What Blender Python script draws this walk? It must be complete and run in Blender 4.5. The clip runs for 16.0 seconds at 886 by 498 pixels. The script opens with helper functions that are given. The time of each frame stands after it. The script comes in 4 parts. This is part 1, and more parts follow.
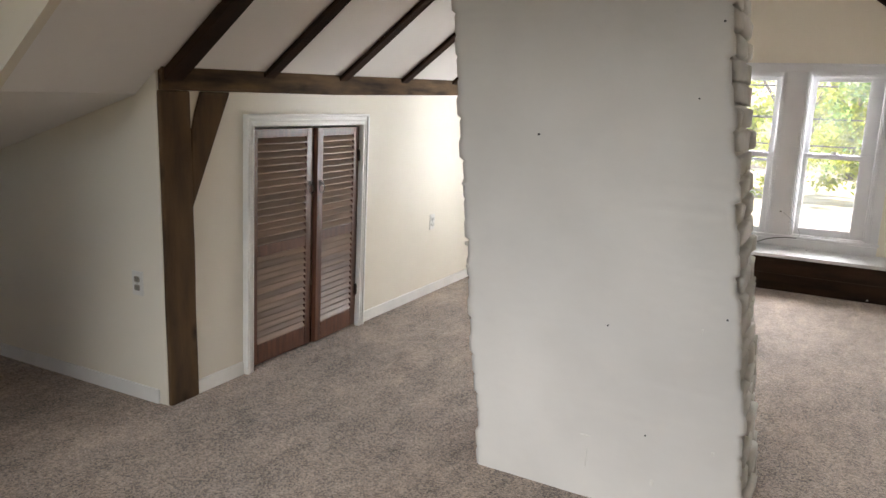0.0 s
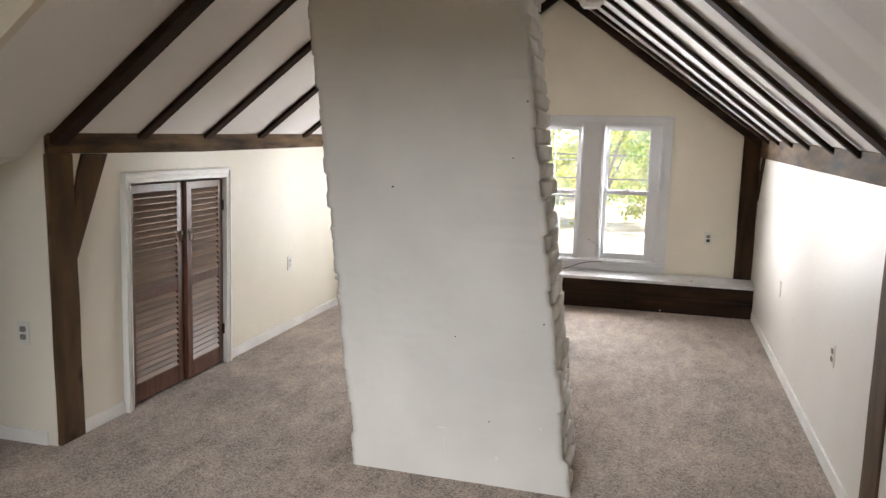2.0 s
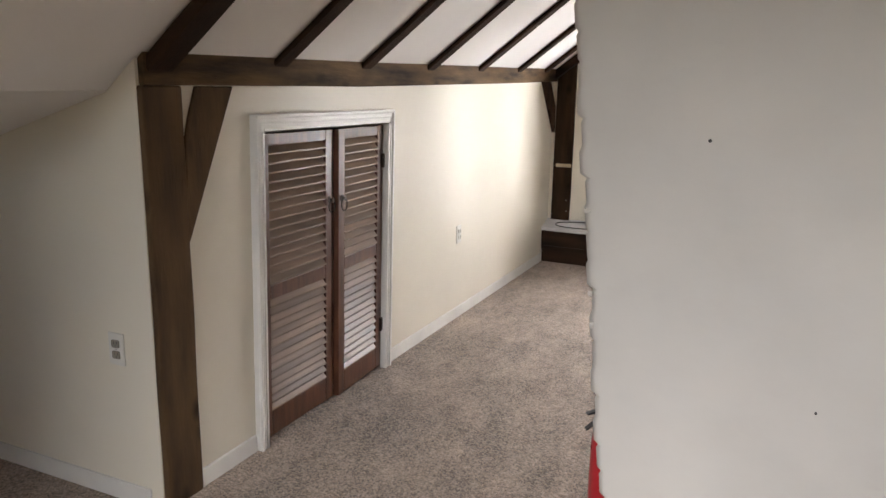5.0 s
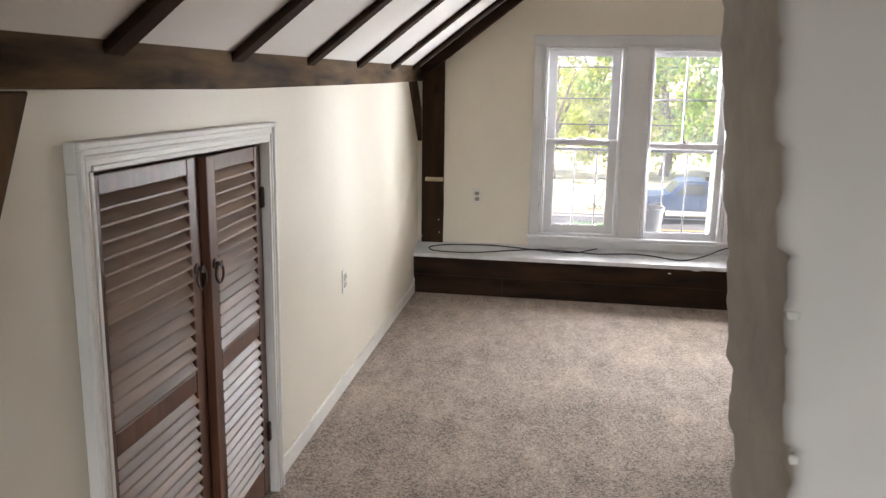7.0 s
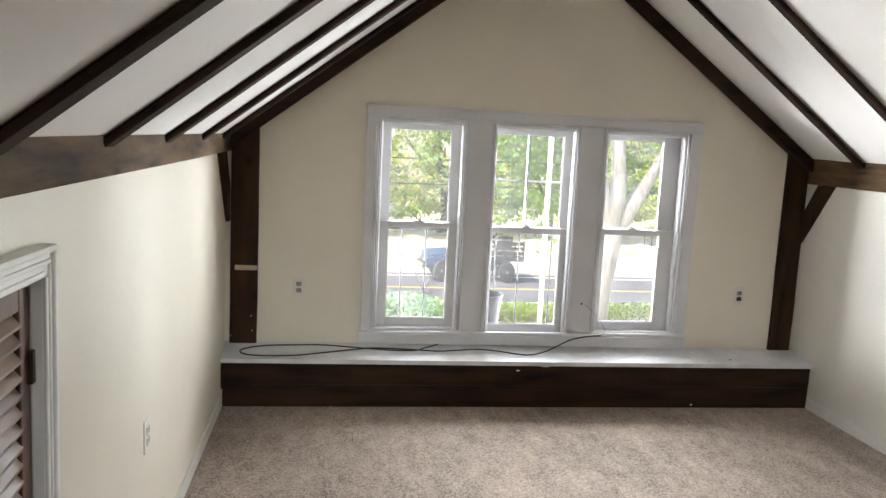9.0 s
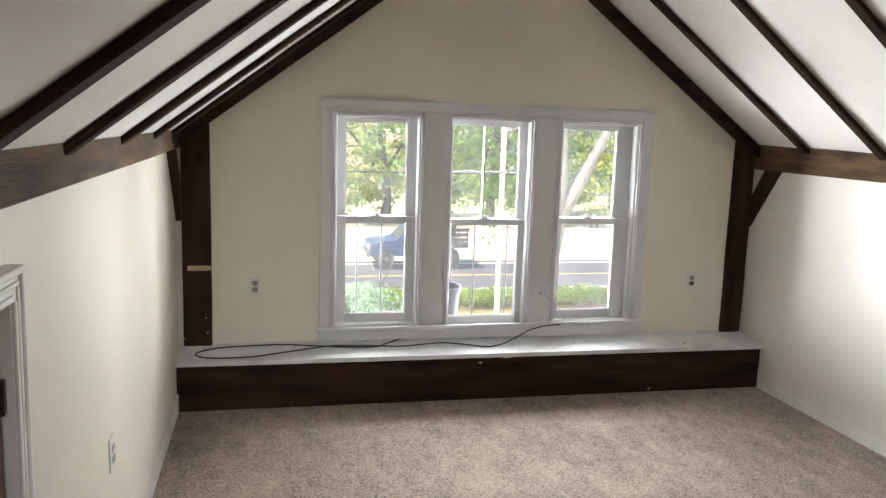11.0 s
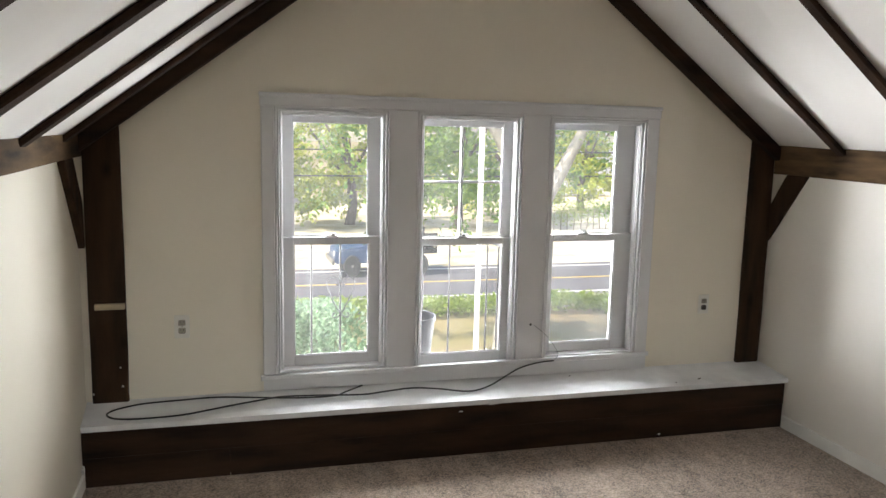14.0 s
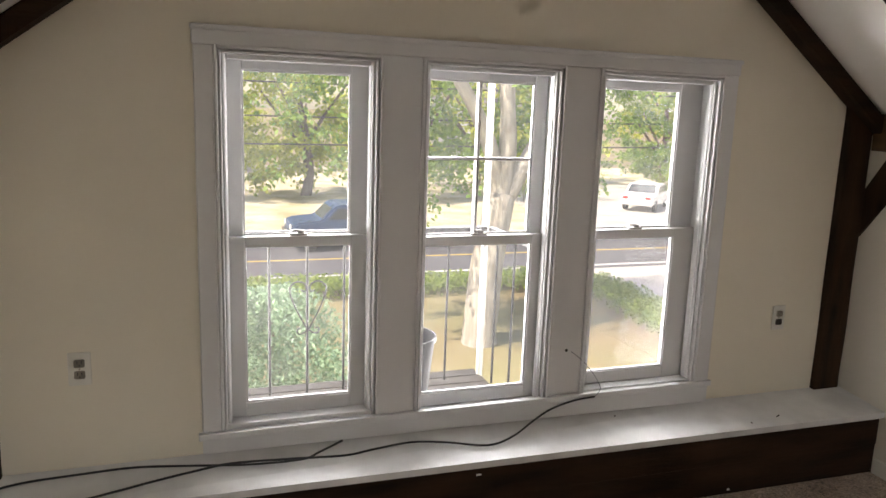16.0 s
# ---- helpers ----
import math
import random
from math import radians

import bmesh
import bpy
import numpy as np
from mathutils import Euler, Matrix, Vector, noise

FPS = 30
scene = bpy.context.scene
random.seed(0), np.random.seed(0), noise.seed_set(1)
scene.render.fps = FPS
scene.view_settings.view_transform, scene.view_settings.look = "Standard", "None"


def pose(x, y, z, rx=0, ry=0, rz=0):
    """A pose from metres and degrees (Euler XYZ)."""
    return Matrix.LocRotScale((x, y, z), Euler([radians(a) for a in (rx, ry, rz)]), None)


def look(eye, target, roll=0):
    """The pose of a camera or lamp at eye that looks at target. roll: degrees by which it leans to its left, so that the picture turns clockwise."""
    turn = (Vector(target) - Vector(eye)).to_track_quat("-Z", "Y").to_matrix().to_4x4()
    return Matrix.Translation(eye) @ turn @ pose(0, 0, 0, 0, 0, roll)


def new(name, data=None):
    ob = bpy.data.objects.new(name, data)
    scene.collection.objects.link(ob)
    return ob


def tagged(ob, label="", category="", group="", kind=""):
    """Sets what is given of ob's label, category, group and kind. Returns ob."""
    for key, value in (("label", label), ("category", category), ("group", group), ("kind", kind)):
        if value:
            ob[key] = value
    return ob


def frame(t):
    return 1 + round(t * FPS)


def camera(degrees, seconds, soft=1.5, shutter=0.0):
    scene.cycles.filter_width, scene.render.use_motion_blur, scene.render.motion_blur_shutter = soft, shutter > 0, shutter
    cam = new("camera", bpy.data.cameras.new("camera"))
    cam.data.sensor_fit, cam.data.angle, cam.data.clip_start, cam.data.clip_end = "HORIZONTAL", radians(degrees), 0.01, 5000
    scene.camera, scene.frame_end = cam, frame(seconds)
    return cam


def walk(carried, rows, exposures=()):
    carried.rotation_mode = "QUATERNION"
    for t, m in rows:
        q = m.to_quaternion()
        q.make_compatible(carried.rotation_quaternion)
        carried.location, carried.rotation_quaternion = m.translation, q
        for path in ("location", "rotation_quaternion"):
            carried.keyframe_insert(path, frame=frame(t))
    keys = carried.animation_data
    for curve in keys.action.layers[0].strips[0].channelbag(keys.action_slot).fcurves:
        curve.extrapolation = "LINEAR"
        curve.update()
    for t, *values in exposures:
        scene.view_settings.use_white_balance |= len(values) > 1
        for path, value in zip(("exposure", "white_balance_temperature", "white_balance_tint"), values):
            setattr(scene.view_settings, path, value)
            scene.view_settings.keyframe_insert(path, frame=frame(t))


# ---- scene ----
cam = camera(62.0, 16.0)
PATH = [
    (0, (0.132, -0.041, 1.432), (-0.773, 1.698, 1.034), 2.1),
    (0.5, (0.264, -0.202, 1.428), (-0.411, 1.642, 1.05), 3.1),
    (1, (0.283, -0.372, 1.5), (-0.353, 1.502, 1.205), 2.6),
    (1.5, (0.267, -0.535, 1.513), (-0.299, 1.365, 1.25), 1.0),
    (2, (0.256, -0.644, 1.515), (-0.251, 1.27, 1.233), 1.3),
    (2.5, (0.237, -0.571, 1.504), (-0.258, 1.344, 1.209), 2.2),
    (3, (0.238, -0.362, 1.498), (-0.34, 1.527, 1.185), 2.8),
    (3.5, (0.147, -0.151, 1.472), (-0.648, 1.652, 1.129), 2.8),
    (3.7, (0.05, -0.086, 1.443), (-0.795, 1.692, 1.09), 2.1),
    (5.8, (-1.042, 0.882, 1.435), (-1.747, 2.698, 0.985), -0.6),
    (6, (-1.134, 0.947, 1.429), (-1.749, 2.798, 0.984), -0.1),
    (6.5, (-1.317, 1.15, 1.413), (-1.772, 3.049, 0.981), 0.9),
    (7, (-1.465, 1.377, 1.437), (-1.751, 3.312, 1.017), 0.7),
    (7.5, (-1.594, 1.625, 1.458), (-1.616, 3.574, 1.01), 1.4),
    (8, (-1.768, 1.75, 1.505), (-1.655, 3.699, 1.071), 2.0),
    (8.5, (-1.804, 1.914, 1.523), (-1.615, 3.87, 1.149), 2.5),
    (9, (-1.839, 2.149, 1.559), (-1.527, 4.107, 1.295), 2.8),
    (9.5, (-1.864, 2.259, 1.601), (-1.485, 4.213, 1.406), 2.3),
    (10, (-1.963, 2.249, 1.595), (-1.491, 4.185, 1.422), 2.7),
    (10.2, (-2.015, 2.217, 1.582), (-1.5, 4.139, 1.384), 2.0),
    (12.3, (-1.788, 2.247, 1.635), (-1.418, 4.182, 1.288), 0.9),
    (12.5, (-1.788, 2.328, 1.638), (-1.407, 4.265, 1.315), 0.8),
    (13, (-1.796, 2.566, 1.627), (-1.304, 4.482, 1.332), 1.4),
    (13.5, (-1.785, 2.758, 1.646), (-1.204, 4.648, 1.347), 2.1),
    (14, (-1.77, 2.993, 1.601), (-1.216, 4.893, 1.313), 1.3),
    (14.5, (-1.766, 3.211, 1.576), (-1.204, 5.103, 1.255), 1.2),
    (15, (-1.773, 3.468, 1.576), (-1.187, 5.342, 1.197), 1.0),
    (15.5, (-1.738, 3.757, 1.604), (-1.079, 5.606, 1.22), 1.2),
    (16, (-1.669, 4.083, 1.566), (-1.004, 5.933, 1.2), 2.0),
]
walk(cam, [(t, look(eye, target, roll)) for t, eye, target, roll in PATH], [(0.0, 2.48, 7200, 17), (3.5, 2.5, 7200, 18), (6.0, 2.5, 7400, 21), (7.5, 2.32, 7000, 16), (9.0, 2.24, 7000, 14), (10.2, 2.2, 7100, 14), (12.5, 2.05, 6900, 12), (14.5, 1.92, 7300, 16), (15.5, 1.8, 7700, 20), (16.0, 1.62, 7700, 18)])

# ---- world, sun and exposure ----
world = bpy.data.worlds.new("world")
scene.world = world
world.use_nodes = True
wn = world.node_tree
sky = wn.nodes.new("ShaderNodeTexSky")
sky.sky_type = "NISHITA"
sky.sun_disc = False
SUN_ELEV, SUN_AZ = radians(48), radians(252)
sky.sun_elevation = SUN_ELEV
sky.sun_rotation = SUN_AZ
wn.links.new(sky.outputs[0], wn.nodes["Background"].inputs[0])
wn.nodes["Background"].inputs[1].default_value = 0.075
sun_data = bpy.data.lights.new("sun", "SUN")
sun_data.energy = 3.0
sun_data.angle = radians(0.5)
sun_data.color = (1.0, 0.95, 0.86)
sun = new("sun", sun_data)
sun_dir = Vector((math.cos(SUN_ELEV) * math.sin(SUN_AZ), math.cos(SUN_ELEV) * math.cos(SUN_AZ), math.sin(SUN_ELEV)))
sun.matrix_world = look(sun_dir * 60, (0, 0, 0))


def fill_lamp(name, eye, target, w, h, watts, color):
    """An added area lamp outside a window, out of sight, standing in for daylight."""
    d = bpy.data.lights.new(name, "AREA")
    d.shape, d.size, d.size_y, d.energy, d.color = "RECTANGLE", w, h, watts, color
    o = new(name, d)
    o.matrix_world = look(eye, target)
    return o


fill_lamp("gable_sky_fill", (-0.3, 12.6, 4.62), (-0.55, 5.0, 0.2), 9.0, 5.0, 1250, (0.80, 0.90, 1.0))
# Added side lamps, low and aimed up, in place of light off the ground.
fill_lamp("east_fill", (4.9, 10.5, 0.1), (-2.2, 4.4, 1.9), 3.8, 3.4, 680, (0.82, 0.92, 1.0))
fill_lamp("west_fill", (-4.4, 11.3, 0.1), (1.1, 4.0, 1.9), 4.0, 3.4, 600, (0.84, 0.92, 1.0))
# Added lamp behind the rear opening; brightens the foot of the chimney breast.
fill_lamp("rear_sky_fill", (-2.4, -12.0, 7.2), (-0.9, 2.4, 0.4), 8.0, 6.0, 800, (0.80, 0.91, 1.0))

# ---- materials ----
def mat(name, color, rough=0.6, var=0.08, scale=6.0, bump=0.15, bscale=120.0, metal=0.0, dist=0.002, second=None, stretch=(1, 1, 1), rand=0.0, spec=0.5, knots=0):
    """A painted or natural surface: two scales of colour variation and a fine relief."""
    m = bpy.data.materials.new(name)
    m.use_nodes = True
    nt = m.node_tree
    b = nt.nodes["Principled BSDF"]
    tc = nt.nodes.new("ShaderNodeTexCoord")
    mp = nt.nodes.new("ShaderNodeMapping")
    mp.inputs["Scale"].default_value = stretch
    nt.links.new(tc.outputs["Object"], mp.inputs["Vector"])
    n1 = nt.nodes.new("ShaderNodeTexNoise")
    n1.inputs["Scale"].default_value = scale
    n1.inputs["Detail"].default_value = 6
    nt.links.new(mp.outputs[0], n1.inputs["Vector"])
    ramp = nt.nodes.new("ShaderNodeValToRGB")
    c2 = second if second else tuple(c * (1 - 2.2 * var) for c in color)
    hi = tuple(min(1, c * (1 + var)) for c in color)
    ramp.color_ramp.elements[0].position = 0.3
    ramp.color_ramp.elements[1].position = 0.7
    ramp.color_ramp.elements[0].color = (*c2, 1)
    ramp.color_ramp.elements[1].color = (*hi, 1)
    nt.links.new(n1.outputs["Fac"], ramp.inputs[0])
    out = ramp.outputs[0]
    if knots:
        vo = nt.nodes.new("ShaderNodeTexVoronoi")
        vo.inputs["Scale"].default_value = 6.5
        mp2 = nt.nodes.new("ShaderNodeMapping")
        mp2.inputs["Scale"].default_value = tuple(0.55 if k == 1 else 1.0 for k in stretch)
        nt.links.new(tc.outputs["Object"], mp2.inputs["Vector"])
        nt.links.new(mp2.outputs[0], vo.inputs["Vector"])
        kr = nt.nodes.new("ShaderNodeMapRange")
        kr.inputs["From Min"].default_value = 0.04
        kr.inputs["From Max"].default_value = 0.20
        kr.inputs["To Min"].default_value = 0.75
        kr.inputs["To Max"].default_value = 0.0
        nt.links.new(vo.outputs["Distance"], kr.inputs["Value"])
        km = nt.nodes.new("ShaderNodeMix")
        km.data_type = "RGBA"
        nt.links.new(kr.outputs[0], km.inputs["Factor"])
        nt.links.new(out, km.inputs["A"])
        km.inputs["B"].default_value = (0.008, 0.005, 0.003, 1)
        out = km.outputs["Result"]
    if rand:
        oi = nt.nodes.new("ShaderNodeObjectInfo")
        mr = nt.nodes.new("ShaderNodeMapRange")
        mr.inputs["To Min"].default_value = 1 - rand
        mr.inputs["To Max"].default_value = 1 + rand
        nt.links.new(oi.outputs["Random"], mr.inputs["Value"])
        hs = nt.nodes.new("ShaderNodeHueSaturation")
        nt.links.new(mr.outputs[0], hs.inputs["Value"])
        nt.links.new(out, hs.inputs["Color"])
        out = hs.outputs[0]
    nt.links.new(out, b.inputs["Base Color"])
    n2 = nt.nodes.new("ShaderNodeTexNoise")
    n2.inputs["Scale"].default_value = bscale
    n2.inputs["Detail"].default_value = 4
    nt.links.new(mp.outputs[0], n2.inputs["Vector"])
    bp = nt.nodes.new("ShaderNodeBump")
    bp.inputs["Strength"].default_value = bump
    bp.inputs["Distance"].default_value = dist
    nt.links.new(n2.outputs["Fac"], bp.inputs["Height"])
    nt.links.new(bp.outputs[0], b.inputs["Normal"])
    rr = nt.nodes.new("ShaderNodeMapRange")
    rr.inputs["To Min"].default_value = max(0.02, rough - 0.1)
    rr.inputs["To Max"].default_value = min(1, rough + 0.1)
    nt.links.new(n1.outputs["Fac"], rr.inputs["Value"])
    nt.links.new(rr.outputs[0], b.inputs["Roughness"])
    b.inputs["Metallic"].default_value = metal
    b.inputs["Specular IOR Level"].default_value = spec
    return m


# Cream for the east wall, whitened: reflected sky light put into the colour.
CREAM_SKYLIT = mat("skylit_cream_wall_paint", (0.76, 0.725, 0.66), 0.4, 0.03, 1.5, 0.12, 160)
CREAM = mat("cream_wall_paint", (0.77, 0.715, 0.60), 0.45, 0.03, 1.5, 0.12, 160)
WHITE_CEIL = mat("white_ceiling_paint", (0.86, 0.84, 0.81), 0.7, 0.03, 1.2, 0.15, 90)
TRIM = mat("white_gloss_trim", (0.67, 0.67, 0.675), 0.35, 0.03, 3, 0.08, 60)
BENCH_W = mat("worn_white_board", (0.68, 0.68, 0.68), 0.4, 0.1, 5, 0.2, 80)
CASE = mat("warm_white_casing_paint", (0.80, 0.785, 0.74), 0.35, 0.05, 4, 0.1, 60)
CHIM = mat("painted_chimney_plaster", (0.585, 0.555, 0.505), 0.6, 0.05, 2.2, 0.3, 14, dist=0.006)
CHIM_B = mat("painted_brick", (0.60, 0.57, 0.51), 0.65, 0.08, 5, 0.6, 40, dist=0.006)
BEAM = mat("dark_stained_beam", (0.125, 0.077, 0.039), 0.7, 0.3, 3.0, 0.5, 20, dist=0.005, second=(0.030, 0.018, 0.011), stretch=(6, 1, 6), spec=0.12, knots=1)
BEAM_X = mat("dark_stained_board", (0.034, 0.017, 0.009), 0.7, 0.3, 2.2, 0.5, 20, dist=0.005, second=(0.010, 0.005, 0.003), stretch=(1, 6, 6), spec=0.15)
# Post timber in two tones: BEAM_Z holds the backlit gable's shade in its colour.
BEAM_Z = mat("dark_stained_backlit_post", (0.050, 0.027, 0.014), 0.75, 0.3, 2.2, 0.5, 20, dist=0.005, second=(0.018, 0.010, 0.006), stretch=(6, 6, 1), spec=0.12, knots=1)
BEAM_P = mat("brown_stained_post", (0.118, 0.070, 0.035), 0.7, 0.3, 2.0, 0.5, 20, dist=0.005, second=(0.050, 0.030, 0.017), stretch=(5, 5, 1), spec=0.15, knots=1)
DOORW = mat("reddish_brown_door_wood", (0.125, 0.050, 0.027), 0.33, 0.25, 4, 0.25, 30, second=(0.06, 0.024, 0.013), stretch=(8, 8, 1))
LOUV = mat("brown_louver_wood", (0.225, 0.145, 0.097), 0.40, 0.15, 3, 0.12, 30, second=(0.14, 0.086, 0.056), stretch=(9, 0.7, 9), rand=0.2)
IRON = mat("dark_iron", (0.02, 0.02, 0.022), 0.5, 0.2, 30, 0.3, 90, metal=0.6)
PLASTIC = mat("ivory_plate_plastic", (0.72, 0.70, 0.64), 0.35, 0.02, 8, 0.05, 90)
DARKP = mat("dark_socket", (0.03, 0.025, 0.02), 0.5, 0.1, 20, 0.1, 90)
GREYP = mat("grey_receptacle", (0.30, 0.27, 0.22), 0.5, 0.1, 20, 0.1, 90)
CABLE = mat("black_cable_rubber", (0.012, 0.012, 0.013), 0.45, 0.1, 20, 0.1, 90)


def carpet_mat():
    m = bpy.data.materials.new("taupe_carpet")
    m.use_nodes = True
    nt = m.node_tree
    b = nt.nodes["Principled BSDF"]
    tc = nt.nodes.new("ShaderNodeTexCoord")
    def noise_node(s, d, r=0.5):
        n = nt.nodes.new("ShaderNodeTexNoise")
        n.inputs["Scale"].default_value = s
        n.inputs["Detail"].default_value = d
        n.inputs["Roughness"].default_value = r
        nt.links.new(tc.outputs["Object"], n.inputs["Vector"])
        return n
    big, mid, fine = noise_node(1.8, 4), noise_node(7, 7, 0.7), noise_node(75, 4, 0.85)
    tuft = nt.nodes.new("ShaderNodeTexVoronoi")
    tuft.inputs["Scale"].default_value = 150
    nt.links.new(tc.outputs["Object"], tuft.inputs["Vector"])
    ramp = nt.nodes.new("ShaderNodeValToRGB")
    ramp.color_ramp.elements[0].position = 0.37
    ramp.color_ramp.elements[1].position = 0.63
    ramp.color_ramp.elements[0].color = (0.050, 0.034, 0.024, 1)
    ramp.color_ramp.elements[1].color = (0.53, 0.395, 0.30, 1)
    def mad(sock, k, prev=None):
        a = nt.nodes.new("ShaderNodeMath")
        a.operation = "MULTIPLY_ADD"
        a.inputs[1].default_value = k
        a.inputs[2].default_value = 0
        nt.links.new(sock, a.inputs[0])
        if prev:
            nt.links.new(prev.outputs[0], a.inputs[2])
        return a
    sep = nt.nodes.new("ShaderNodeSeparateColor")
    nt.links.new(tuft.outputs["Color"], sep.inputs[0])
    swath_map = nt.nodes.new("ShaderNodeMapping")
    swath_map.inputs["Rotation"].default_value = (0, 0, radians(24))
    swath_map.inputs["Scale"].default_value = (1.0, 0.3, 1.0)
    nt.links.new(tc.outputs["Object"], swath_map.inputs["Vector"])
    swath = noise_node(11, 5, 0.65)
    nt.links.new(swath_map.outputs[0], swath.inputs["Vector"])
    a1 = mad(big.outputs["Fac"], 0.16, mad(mid.outputs["Fac"], 0.18, mad(swath.outputs["Fac"], 0.20, mad(fine.outputs["Fac"], 0.28, mad(sep.outputs[0], 0.18)))))
    nt.links.new(a1.outputs[0], ramp.inputs[0])
    nt.links.new(ramp.outputs[0], b.inputs["Base Color"])
    bp = nt.nodes.new("ShaderNodeBump")
    bp.inputs["Strength"].default_value = 1.0
    bp.inputs["Distance"].default_value = 0.018
    nt.links.new(a1.outputs[0], bp.inputs["Height"])
    nt.links.new(bp.outputs[0], b.inputs["Normal"])
    b.inputs["Roughness"].default_value = 0.95
    b.inputs["Sheen Weight"].default_value = 0.25
    return m


CARPET = carpet_mat()


def glass_mat():
    """Clear glass with a thin diffuse film that stands in for veiling glare."""
    m = bpy.data.materials.new("window_glass")
    m.use_nodes = True
    nt = m.node_tree
    nt.nodes.remove(nt.nodes["Principled BSDF"])
    out = nt.nodes["Material Output"]
    def node(kind):
        return nt.nodes.new("ShaderNode" + kind)
    tr, gl, fr, mx = node("BsdfTransparent"), node("BsdfGlossy"), node("Fresnel"), node("MixShader")
    gl.inputs["Roughness"].default_value = 0.02
    fr.inputs["IOR"].default_value = 1.45
    df, tl, half, film = node("BsdfDiffuse"), node("BsdfTranslucent"), node("MixShader"), node("MixShader")
    half.inputs[0].default_value = 0.7
    nz, mr, tc = node("TexNoise"), node("MapRange"), node("TexCoord")
    nz.inputs["Scale"].default_value = 5
    nz.inputs["Detail"].default_value = 6
    nt.links.new(tc.outputs["Object"], nz.inputs["Vector"])
    mr.inputs["From Min"].default_value = 0.3
    mr.inputs["From Max"].default_value = 0.7
    mr.inputs["To Min"].default_value = 0.006
    mr.inputs["To Max"].default_value = 0.022
    nt.links.new(nz.outputs["Fac"], mr.inputs["Value"])
    nt.links.new(df.outputs[0], half.inputs[1])
    nt.links.new(tl.outputs[0], half.inputs[2])
    nt.links.new(fr.outputs[0], mx.inputs[0])
    nt.links.new(tr.outputs[0], mx.inputs[1])
    nt.links.new(gl.outputs[0], mx.inputs[2])
    nt.links.new(mr.outputs[0], film.inputs[0])
    nt.links.new(mx.outputs[0], film.inputs[1])
    nt.links.new(half.outputs[0], film.inputs[2])
    nt.links.new(film.outputs[0], out.inputs[0])
    return m


GLASS = glass_mat()


# ---- mesh helpers ----
def box(bm, x0, x1, y0, y1, z0, z1, bevel=0.0):
    r = bmesh.ops.create_cube(bm, size=1.0, matrix=Matrix.Translation(((x0 + x1) / 2, (y0 + y1) / 2, (z0 + z1) / 2)) @ Matrix.Diagonal((x1 - x0, y1 - y0, z1 - z0, 1)))
    if bevel:
        es = list({e for v in r["verts"] for e in v.link_edges})
        bmesh.ops.bevel(bm, geom=es, offset=bevel, segments=2, affect="EDGES", profile=0.5)
    return bm


def prism(bm, pts, axis, d0, d1):
    """A polygon (two coordinates) pushed out along the axis between d0 and d1."""
    def at(p, d):
        return {"x": (d, p[0], p[1]), "y": (p[0], d, p[1]), "z": (p[0], p[1], d)}[axis]
    a = [bm.verts.new(at(p, d0)) for p in pts]
    b = [bm.verts.new(at(p, d1)) for p in pts]
    bm.faces.new(a)
    bm.faces.new(b[::-1])
    n = len(pts)
    for i in range(n):
        bm.faces.new((a[i], b[i], b[(i + 1) % n], a[(i + 1) % n]))
    bmesh.ops.recalc_face_normals(bm, faces=bm.faces[:])
    return bm


def hexa(bm, lo, hi):
    """A solid between two quads of four points each."""
    a = [bm.verts.new(p) for p in lo]
    b = [bm.verts.new(p) for p in hi]
    bm.faces.new(a[::-1])
    bm.faces.new(b)
    for i in range(4):
        bm.faces.new((a[i], a[(i + 1) % 4], b[(i + 1) % 4], b[i]))
    bmesh.ops.recalc_face_normals(bm, faces=bm.faces[:])
    return bm


def part(name, bm, material, parent=None, label="", smooth=False):
    me = bpy.data.meshes.new(name)
    bm.to_mesh(me)
    bm.free()
    if smooth:
        for p in me.polygons:
            p.use_smooth = True
    me.materials.append(material)
    ob = new(name, me)
    if parent:
        ob.parent = parent
    if label:
        ob["label"] = label
    return ob


def B():
    return bmesh.new()


def empty(name, label, category, x=0, y=0, z=0, group="", kind=""):
    e = new(name)
    e.location = (x, y, z)
    return tagged(e, label, category, group, kind)


def struct(name, bm, material, label="", category=""):
    return tagged(part(name, bm, material), label, category, "", "structure")


def tube(bm, pts, r, sides=8):
    """A round bar that runs through the points."""
    pts = [Vector(p) for p in pts]
    rings = []
    for i, p in enumerate(pts):
        d = (pts[min(i + 1, len(pts) - 1)] - pts[max(i - 1, 0)]).normalized()
        u = d.orthogonal().normalized()
        if rings and prev is not None:
            u = (prev - d * prev.dot(d)).normalized()
        prev = u
        w = d.cross(u)
        rings.append([bm.verts.new(p + r * (math.cos(2 * math.pi * k / sides) * u + math.sin(2 * math.pi * k / sides) * w)) for k in range(sides)])
    for a, b in zip(rings, rings[1:]):
        for k in range(sides):
            bm.faces.new((a[k], a[(k + 1) % sides], b[(k + 1) % sides], b[k]))
    bm.faces.new(rings[0][::-1])
    bm.faces.new(rings[-1])
    return bm


def lathe(bm, prof, cx, cy, cz, sides=24):
    rings = [[bm.verts.new((cx + r * math.cos(2 * math.pi * k / sides), cy + r * math.sin(2 * math.pi * k / sides), cz + z)) for k in range(sides)] for r, z in prof]
    for a, b in zip(rings, rings[1:]):
        for k in range(sides):
            bm.faces.new((a[k], a[(k + 1) % sides], b[(k + 1) % sides], b[k]))
    bm.faces.new(rings[0][::-1])
    bm.faces.new(rings[-1])
    bmesh.ops.recalc_face_normals(bm, faces=bm.faces[:])
    return bm


